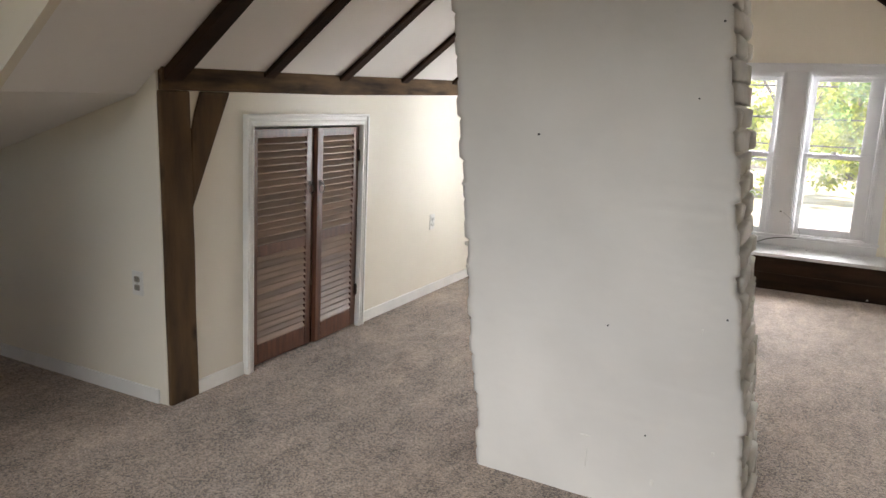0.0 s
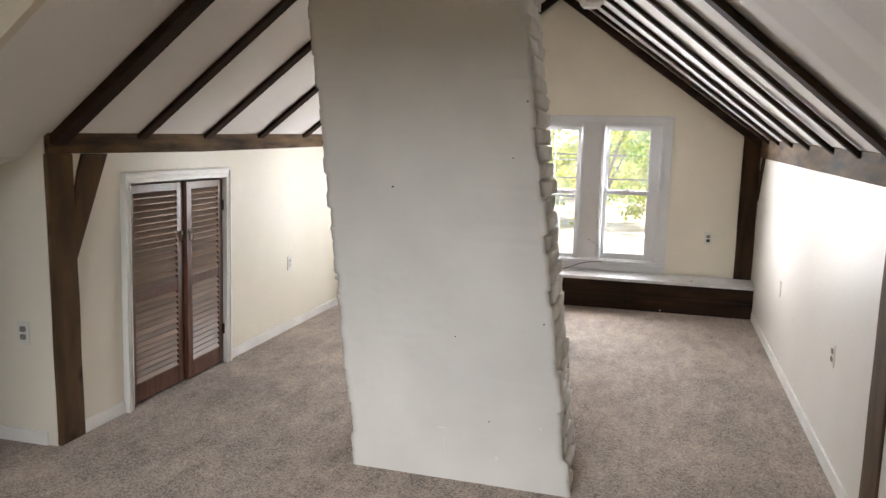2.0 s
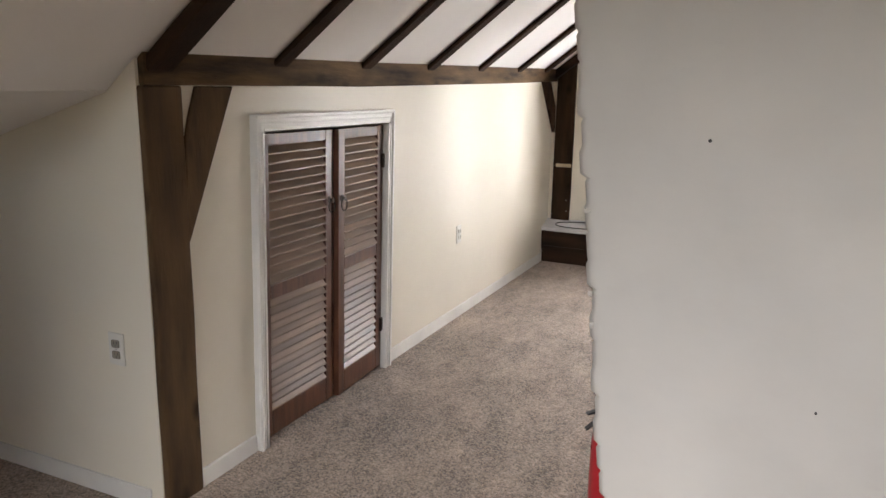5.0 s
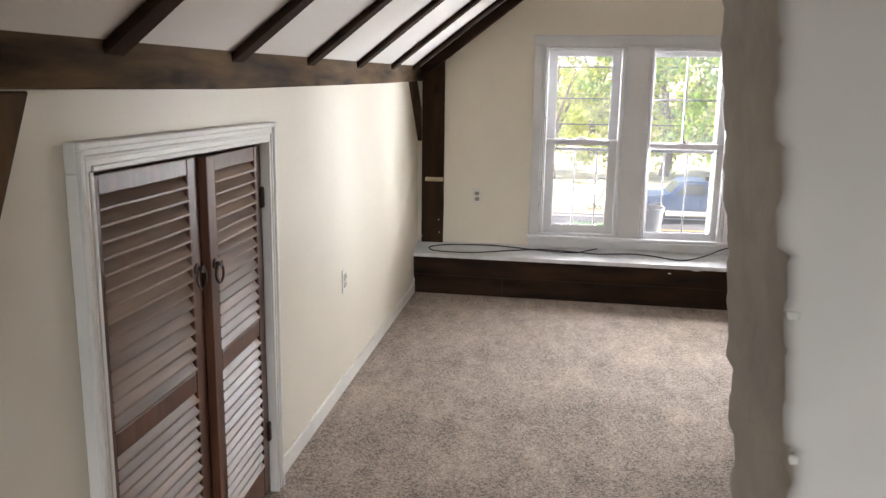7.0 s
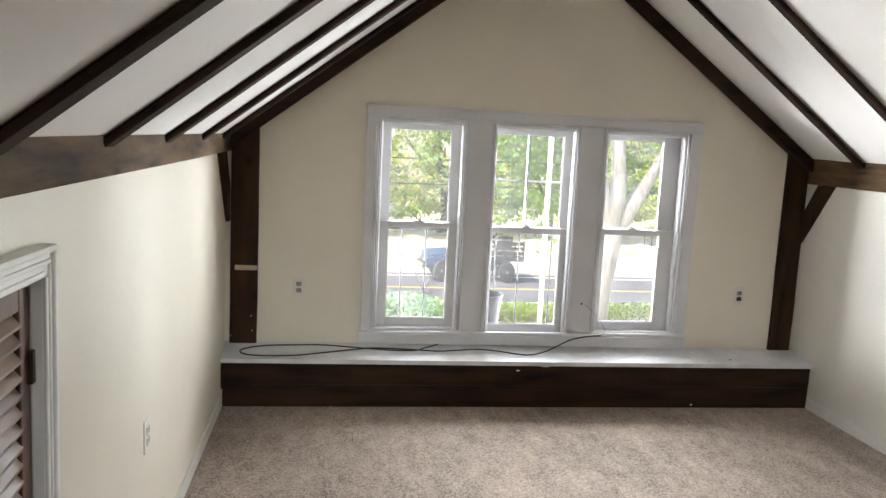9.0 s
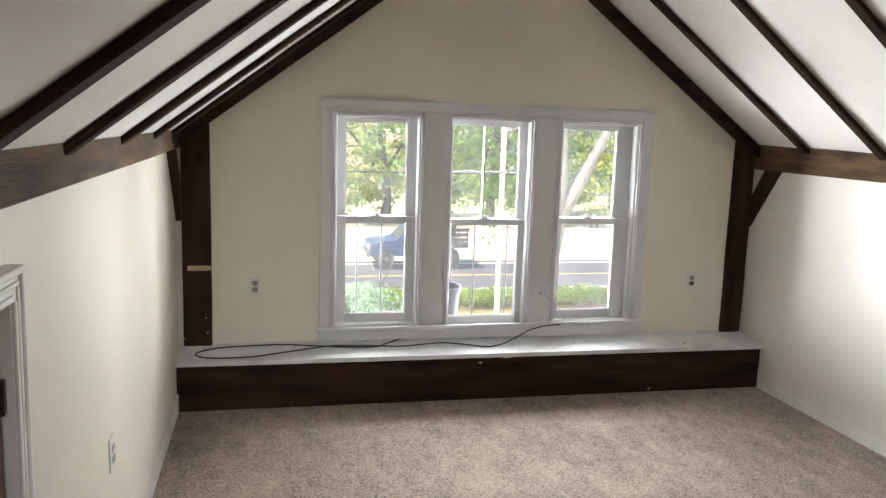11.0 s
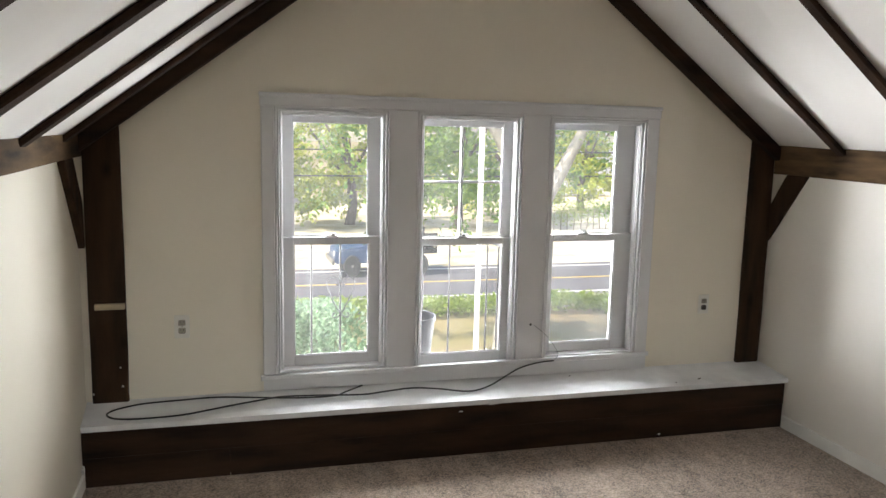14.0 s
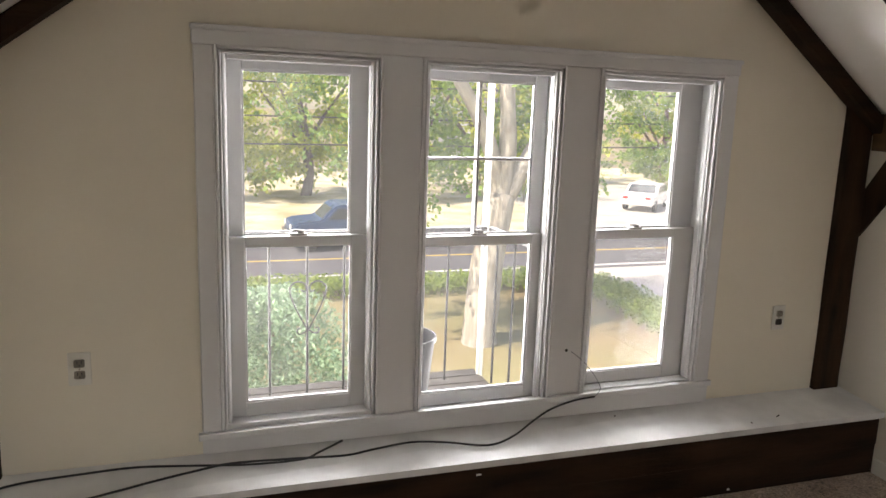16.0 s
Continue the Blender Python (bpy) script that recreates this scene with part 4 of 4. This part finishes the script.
bm = prism(B(), [(9.2, 10.0), (9.2, 19.0), (8.6, 22.5), (20, 22.5), (16, 17), (15, 10)], "z", GZ, GZ + 0.01)
tagged(part("driveway", bm, CONC), "pale concrete driveway beside the lawn", "driveway", "", "structure")
tagged(part("road_line", box(B(), -200, 200, 22.85, 23.0, GZ + 0.012, GZ + 0.016), PAINT_W), "white painted edge line", "road line", "", "structure")
tagged(part("road_line", box(B(), -200, 200, 25.05, 25.17, GZ + 0.012, GZ + 0.016), PAINT_Y), "yellow painted centre line", "road line", "", "structure")
tagged(part("road_line", box(B(), -200, 200, 27.3, 27.42, GZ + 0.012, GZ + 0.016), PAINT_W), "white painted edge line", "road line", "", "structure")
bm = prism(B(), [(12, 28.0), (30, 28.0), (34, 46), (16, 46)], "z", GZ + 0.02, GZ + 0.03)
tagged(part("driveway", bm, CONC), "pale sunlit driveway across the road", "driveway", "", "structure")


def leaves(points, size, rng, flat=0.5):
    """Small folded leaf quads at the points, turned at random."""
    verts, faces = [], []
    for p in points:
        s = size * rng.uniform(0.6, 1.3)
        a = rng.uniform(0, 2 * math.pi)
        tilt = rng.uniform(-1.2, 1.2)
        q = Euler((tilt, rng.uniform(-1.2, 1.2), a)).to_matrix()
        base = len(verts)
        for c in ((-0.5, 0, 0), (0, -0.32, 0.08), (0.5, 0, 0), (0, 0.32, 0.08)):
            verts.append(tuple(Vector(p) + q @ (Vector(c) * s)))
        faces.append((base, base + 1, base + 2, base + 3))
    me = bpy.data.meshes.new("crown")
    me.from_pydata(verts, [], faces)
    return me


def limb(bm, pts, r0, r1, sides=10):
    pts = smooth_path(pts, 4)
    rings, prev = [], None
    for i, p in enumerate(pts):
        d = (pts[min(i + 1, len(pts) - 1)] - pts[max(i - 1, 0)]).normalized()
        u = d.orthogonal().normalized() if prev is None else (prev - d * prev.dot(d)).normalized()
        prev = u
        w = d.cross(u)
        r = r0 + (r1 - r0) * i / (len(pts) - 1)
        rings.append([bm.verts.new(p + r * (1 + 0.12 * noise.noise(p * 1.7 + Vector((k, 0, 0)))) * (math.cos(2 * math.pi * k / sides) * u + math.sin(2 * math.pi * k / sides) * w)) for k in range(sides)])
    for a, b in zip(rings, rings[1:]):
        for k in range(sides):
            bm.faces.new((a[k], a[(k + 1) % sides], b[(k + 1) % sides], b[k]))
    bm.faces.new(rings[-1])
    return bm


def tree(x, y, limbs, blobs, count, leaf, size, bark, label, seed, z=GZ):
    """limbs: (points, r0, r1), the first is the trunk; blobs: (x, y, z, rx, ry, rz) of the crown, all from the foot of the tree."""
    t = empty("tree", label, "tree", x, y, z, "trees")
    for k, (pts, r0, r1) in enumerate(limbs):
        part("trunk" if k == 0 else "limb", limb(B(), pts, r0, r1), bark, t, smooth=True)
    rng = random.Random(seed)
    pts = []
    vol = [b[3] * b[4] * b[5] for b in blobs]
    for b, v in zip(blobs, vol):
        n = int(count * v / sum(vol))
        clumps = [(rng.gauss(0, 0.5), rng.gauss(0, 0.5), rng.gauss(0, 0.5)) for _ in range(max(6, n // 60))]
        for _ in range(n):
            c = rng.choice(clumps)
            pts.append((b[0] + b[3] * (c[0] + rng.gauss(0, 0.13)), b[1] + b[4] * (c[1] + rng.gauss(0, 0.13)), b[2] + b[5] * (c[2] + rng.gauss(0, 0.13))))
    me = leaves(pts, size, rng)
    me.materials.append(leaf)
    o = new("crown", me)
    o.parent = t
    return t


# the big pale tree on the lawn
tree(3.67, 16.7, [([(0, 0, -0.1), (0.02, 0, 0.5), (0.1, 0, 1.6), (0.32, 0, 2.9)], 0.36, 0.27),
                  ([(0.3, 0, 2.8), (0.1, 0, 3.6), (-0.5, -0.3, 4.6), (-1.6, -0.5, 6.0), (-2.4, -0.6, 7.5)], 0.18, 0.07),
                  ([(0.32, 0, 2.8), (0.4, 0, 4.0), (0.35, 0.2, 6.0), (0.3, 0.2, 8.5)], 0.2, 0.08),
                  ([(0.34, 0, 2.7), (0.8, 0, 3.5), (1.5, 0.2, 4.6), (2.6, 0.4, 6.5)], 0.19, 0.07)],
     [(-2.2, 0.2, 4.7, 1.4, 1.4, 1.3), (-0.9, 0.6, 3.9, 1.3, 1.2, 1.2), (-3.2, 0.4, 5.3, 1.4, 1.2, 1.0), (1.2, 1.2, 3.9, 1.0, 1.2, 0.9), (3.6, 0.6, 4.2, 1.2, 1.2, 0.9), (0.5, 0.8, 6.4, 2.0, 1.6, 1.6), (2.4, 1.0, 5.2, 1.6, 1.6, 1.5), (-2.6, 0, 7, 2.2, 2, 1.8), (2.8, 0.5, 7.6, 2.4, 2, 2)],
     22000, LEAF_G, 0.115, BARK, "large pale-barked tree with forked limbs on the lawn", 3)
# trees beyond the road
ROWS_T = [(-7.5, 40, LEAF_Y, 8), (-1.6, 38.5, LEAF_Y, 9), (4.2, 41, LEAF_Y, 9), (9.5, 39, LEAF_G, 10), (14.5, 44, LEAF_Y, 9), (21, 48, LEAF_Y, 9), (28, 45, LEAF_G, 9), (-13, 43, LEAF_Y, 10), (34, 53, LEAF_Y, 11), (-20, 47, LEAF_Y, 11), (1.2, 55, LEAF_Y, 11), (-10, 58, LEAF_Y, 12), (12, 58, LEAF_Y, 12), (25, 62, LEAF_Y, 12), (-17, 62, LEAF_G, 13)]
for k, (x, y, lf, h) in enumerate(ROWS_T):
    rg = random.Random(50 + k)
    lb = [([(0, 0, -0.1), (rg.uniform(-0.2, 0.2), 0, 0.2 * h), (rg.uniform(-0.5, 0.5), 0, 0.6 * h)], 0.3, 0.10)]
    for j in range(4):
        a = rg.uniform(0, 6.28)
        lb.append(([(0, 0, (0.18 + 0.05 * j) * h), (0.9 * math.cos(a), 0.9 * math.sin(a), (0.32 + 0.06 * j) * h), (2.2 * math.cos(a), 2.2 * math.sin(a), (0.5 + 0.07 * j) * h)], 0.12, 0.04))
    bl = [(rg.uniform(-2, 2), rg.uniform(-1.5, 1.5), 1.3 + (h - 2.6) * rg.random() ** 1.6, rg.uniform(1.9, 3.0), rg.uniform(1.6, 2.4), rg.uniform(0.9, 1.5)) for _ in range(17)]
    tree(x, y, lb, bl, 7000, lf, 0.26, BARK_D, "leafy tree beyond the road", 70 + k)


def hedge(name, path, w, h, count, leaf, label, seed):
    """A clipped hedge along a path of (x, y): a thick mass of leaves with a rough skin on stems."""
    e = empty(name, label, "hedge", 0, 0, GZ)
    rng = random.Random(seed)
    pts, seg = [], []
    for a, b in zip(path, path[1:]):
        seg.append(math.dist(a, b))
    for _ in range(count):
        i = rng.choices(range(len(seg)), seg)[0]
        a, b = path[i], path[i + 1]
        t = rng.random()
        dx, dy = (b[0] - a[0]) / seg[i], (b[1] - a[1]) / seg[i]
        o = rng.gauss(0, 0.36) * w
        o = max(-0.62 * w, min(0.62 * w, o))
        z = h * (0.12 + 0.88 * rng.random() ** 0.6) + 0.05 * noise.noise((a[0] + t * 5, a[1], i))
        pts.append((a[0] + (b[0] - a[0]) * t - dy * o, a[1] + (b[1] - a[1]) * t + dx * o, z))
    me = leaves(pts, 0.085, rng)
    me.materials.append(leaf)
    o = new("foliage", me)
    o.parent = e
    bm = B()
    for i, (a, b) in enumerate(zip(path, path[1:])):
        for k in range(int(seg[i] / 0.4)):
            t = (k + 0.5) * 0.4 / seg[i]
            x, y = a[0] + (b[0] - a[0]) * t, a[1] + (b[1] - a[1]) * t
            tube(bm, [(x, y, -0.05), (x + rng.uniform(-0.1, 0.1), y, h * 0.7)], 0.02, 5)
    part("stems", bm, BARK_D, e)
    return e


hedge("hedge", [(-16, 21.3), (7.2, 20.7), (8.0, 20.2), (8.1, 18.8), (7.7, 15.6)], 0.9, 0.45, 34000, LEAF_H, "clipped yellow-green hedge between lawn and road", 5)
hedge("hedge", [(14, 37.5), (19.5, 38.2)], 1.2, 1.5, 2500, LEAF_H, "tall clipped hedge across the road", 6)
hedge("hedge", [(22, 37), (27, 38)], 1.2, 1.5, 2500, LEAF_H, "tall clipped hedge across the road", 7)

# blue-green shrub below the balcony
sh = empty("shrub", "dense blue-green evergreen shrub by the house", "shrub", -0.75, 12.4, GZ)
rg = random.Random(9)
pts = []
for _ in range(26000):
    a, u = rg.uniform(0, 6.283), rg.random() ** 0.5
    z = rg.uniform(0.05, 1.0)
    r = 1.75 * (1 - 0.78 * z ** 1.4) * u * (1 + 0.28 * math.sin(a * 5 + z * 9) + 0.12 * math.sin(a * 13 - z * 17))
    pts.append((r * math.cos(a), r * math.sin(a), 2.3 * z))
me = leaves(pts, 0.055, rg)
me.materials.append(LEAF_B)
o = new("foliage", me)
o.parent = sh
part("stem", limb(B(), [(0, 0, -0.1), (0.05, 0, 1.0), (0, 0, 2.2)], 0.08, 0.02), BARK_D, sh)


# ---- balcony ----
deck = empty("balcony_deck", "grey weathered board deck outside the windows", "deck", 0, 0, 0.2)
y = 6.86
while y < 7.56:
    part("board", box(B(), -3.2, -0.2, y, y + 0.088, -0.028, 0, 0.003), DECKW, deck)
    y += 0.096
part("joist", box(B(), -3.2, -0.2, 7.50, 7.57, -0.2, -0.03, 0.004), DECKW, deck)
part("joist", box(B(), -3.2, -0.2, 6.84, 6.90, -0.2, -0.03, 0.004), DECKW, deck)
rail = empty("iron_railing", "thin dark iron railing with a heart scroll", "railing", 0, 7.5, 0.2)
xs = [-0.41 - 0.177 * k for k in range(15)]
for x in xs:
    part("bar", tube(B(), [(x, 0, 0), (x, 0, 0.78)], 0.0065, 8), IRON, rail)
for yb in (7.393, 7.19, 7.0):
    part("bar", tube(B(), [(-0.19, yb - 7.5, 0), (-0.19, yb - 7.5, 0.78)], 0.0065, 8), IRON, rail)
part("handrail", box(B(), -3.2, -0.21, -0.014, 0.014, 0.775, 0.80, 0.003), IRON, rail)
part("handrail", box(B(), -0.205, -0.175, -0.55, -0.02, 0.775, 0.80, 0.003), IRON, rail)
HX = -1.115


def heart(side):
    out = [(0.030, 0.515), (0.022, 0.505), (0.010, 0.512), (0.010, 0.535), (0.030, 0.552), (0.060, 0.552), (0.085, 0.528), (0.082, 0.49), (0.055, 0.42), (0.025, 0.36), (0.006, 0.322), (0.018, 0.305), (0.040, 0.298), (0.052, 0.310), (0.046, 0.325), (0.034, 0.322)]
    return [(HX + side * a, -0.004, b) for a, b in out]


for sgn in (-1, 1):
    part("scroll", tube(B(), smooth_path(heart(sgn), 4), 0.004, 6), IRON, rail)
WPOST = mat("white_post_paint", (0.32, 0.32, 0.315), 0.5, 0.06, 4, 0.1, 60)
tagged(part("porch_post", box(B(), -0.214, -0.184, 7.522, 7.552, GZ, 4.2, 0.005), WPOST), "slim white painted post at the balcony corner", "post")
BUCK = mat("dark_grey_plastic", (0.02, 0.02, 0.024), 0.6, 0.1, 10, 0.1, 60, spec=0.2)
bk = empty("bucket", "dark grey plastic bucket standing on the deck", "bucket", -0.775, 7.08, 0.2)
bm = lathe(B(), [(0.11, 0), (0.15, 0.37), (0.158, 0.372), (0.158, 0.395), (0.150, 0.395), (0.145, 0.37), (0.105, 0.01)], 0, 0, 0, 32)
part("body", bm, BUCK, bk, smooth=False)

# ---- wires, truck and car ----
WIRE = mat("black_wire", (0.02, 0.02, 0.02), 0.6, 0.1, 10, 0.1, 60)
for k, z in enumerate((3.0, 4.0, 5.2)):
    bm = tube(B(), [(-42 + 8.2 * i, 31.5, GZ + z + 0.0004 * (8.2 * i - 41) ** 2) for i in range(11)], 0.03, 5)
    tagged(part("utility_wire", bm, WIRE), "thin dark overhead utility wire along the road", "wire", "utility wires")

for x in (-42, 40):
    bm = tube(B(), [(x, 31.5, GZ), (x, 31.5, GZ + 9.5)], 0.13, 10)
    tagged(part("utility_pole", bm, BARK_D), "brown wooden utility pole beside the road", "pole")


def wheel(parent, x, y, r, w):
    t = part("tyre", lathe(B(), [(r * 0.6, -w / 2), (r * 0.96, -w / 2), (r, -w / 3), (r, w / 3), (r * 0.96, w / 2), (r * 0.6, w / 2)], 0, 0, 0, 24), BLK, parent, "black tyre")
    t.matrix_basis = pose(x, y, r, 90, 0, 0)
    part("rim", lathe(B(), [(0.03, -w / 2 - 0.01), (r * 0.3, -w / 2 + 0.02), (r * 0.6, -w / 2), (r * 0.6, w / 2), (r * 0.3, w / 2 - 0.02), (0.03, w / 2 + 0.01)], 0, 0, 0, 20), STEEL, t, "steel rim")


BLUE = mat("blue_car_paint", (0.025, 0.06, 0.14), 0.3, 0.08, 4, 0.02, 60)
WCAR = mat("white_car_paint", (0.75, 0.75, 0.75), 0.25, 0.03, 4, 0.02, 60)
DGLASS = mat("dark_car_glass", (0.05, 0.06, 0.07), 0.08, 0.05, 4, 0.01, 60)
tk = empty("pickup_truck", "old blue pickup truck with a stake bed, parked", "truck", 1.42, 27.0, GZ + 0.012)
bm = prism(B(), [(0, 0.45), (0, 0.82), (0.25, 0.92), (1.25, 1.0), (1.7, 1.36), (1.9, 1.46), (2.9, 1.46), (3.05, 1.0), (3.05, 0.45)], "y", -0.9, 0.9)
bmesh.ops.bevel(bm, geom=bm.edges[:], offset=0.06, segments=2, affect="EDGES")
part("cab", bm, BLUE, tk, "blue painted", smooth=False)
for s in (-0.91, 0.91):
    part("side_window", prism(B(), [(1.5, 1.02), (1.88, 1.36), (2.7, 1.36), (2.78, 1.02)], "y", s - 0.01, s + 0.01), DGLASS, tk)
part("windscreen", hexa(B(), [(1.26, -0.75, 1.03), (1.26, 0.75, 1.03), (1.30, 0.75, 1.01), (1.30, -0.75, 1.01)], [(1.67, -0.7, 1.365), (1.67, 0.7, 1.365), (1.71, 0.7, 1.345), (1.71, -0.7, 1.345)]), DGLASS, tk)
part("bed", box(B(), 3.1, 4.5, -0.95, 0.95, 0.75, 0.9, 0.02), BLK, tk, "dark flat bed")
for i in range(4):
    for s in (-0.92, 0.92):
        part("stake", box(B(), 3.15 + 0.42 * i, 3.22 + 0.42 * i, s - 0.03, s + 0.03, 0.9, 1.45, 0.005), BLK, tk)
for zz in (0.98, 1.15, 1.32):
    for s in (-0.96, 0.96):
        part("rail", box(B(), 3.12, 4.48, s - 0.012, s + 0.012, zz, zz + 0.12, 0.004), BLK, tk)
part("bumper", box(B(), -0.12, 0.0, -0.88, 0.88, 0.42, 0.6, 0.03), STEEL, tk, "steel bumper")
for s in (-0.65, 0.65):
    part("headlight", box(B(), -0.02, 0.02, s - 0.12, s + 0.12, 0.7, 0.86, 0.015), SHADE, tk, "clear headlight")
tk.scale = (0.75, 0.9, 0.98)
for wx in (0.75, 3.75):
    for s in (-0.82, 0.82):
        wheel(tk, wx, s, 0.37, 0.24)

cr = empty("car", "white sedan car parked across the road", "car", 19.9, 34.8, GZ + 0.03)
cr.rotation_euler = (0, 0, radians(42))
cr.scale = (0.88, 0.88, 0.88)
bm = prism(B(), [(-2.2, 0.35), (-2.2, 0.85), (-1.4, 0.95), (-0.75, 1.4), (0.7, 1.42), (1.5, 1.0), (2.2, 0.9), (2.25, 0.35)], "y", -0.85, 0.85)
bmesh.ops.bevel(bm, geom=bm.edges[:], offset=0.08, segments=2, affect="EDGES")
part("body", bm, WCAR, cr, "white painted")
for s in (-0.86, 0.86):
    part("side_window", prism(B(), [(-1.2, 0.97), (-0.7, 1.33), (0.62, 1.34), (1.25, 1.0)], "y", s - 0.01, s + 0.01), DGLASS, cr)
part("windscreen", hexa(B(), [(0.72, -0.68, 1.40), (0.72, 0.68, 1.40), (0.69, 0.68, 1.36), (0.69, -0.68, 1.36)], [(1.50, -0.74, 1.02), (1.50, 0.74, 1.02), (1.46, 0.74, 0.98), (1.46, -0.74, 0.98)]), DGLASS, cr)
part("rear_window", hexa(B(), [(-0.78, -0.68, 1.385), (-0.78, 0.68, 1.385), (-0.74, 0.68, 1.36), (-0.74, -0.68, 1.36)], [(-1.38, -0.74, 0.985), (-1.38, 0.74, 0.985), (-1.34, 0.74, 0.95), (-1.34, -0.74, 0.95)]), DGLASS, cr)
for sy in (-0.6, 0.6):
    part("tail_light", box(B(), -2.24, -2.18, sy - 0.15, sy + 0.15, 0.7, 0.84, 0.01), RED, cr, "red tail light")
for wx in (-1.35, 1.4):
    for s in (-0.78, 0.78):
        wheel(cr, wx, s, 0.31, 0.2)
WALLH = mat("white_siding", (0.72, 0.71, 0.68), 0.7, 0.05, 2, 0.2, 30)
ROOFH = mat("grey_shingles", (0.16, 0.155, 0.15), 0.85, 0.2, 3, 0.4, 20)
hs = empty("house", "pale sided house far behind the trees", "house", 24, 62, GZ)
part("wall", box(B(), -7, 7, 0, 8, 0, 5.2), WALLH, hs)
part("roof", prism(B(), [(-0.5, 5.2), (4, 8.2), (8.5, 5.2)], "x", -7.5, 7.5), ROOFH, hs)
for wx in (-4.5, -1.5, 1.5, 4.5):
    for wz in (1.0, 3.4):
        wn_ = part("window", box(B(), wx - 0.5, wx + 0.5, -0.05, 0.03, wz, wz + 1.3, 0.01), TRIM, hs)
        part("pane", box(B(), wx - 0.42, wx + 0.42, -0.07, -0.045, wz + 0.08, wz + 1.22), DGLASS, wn_)
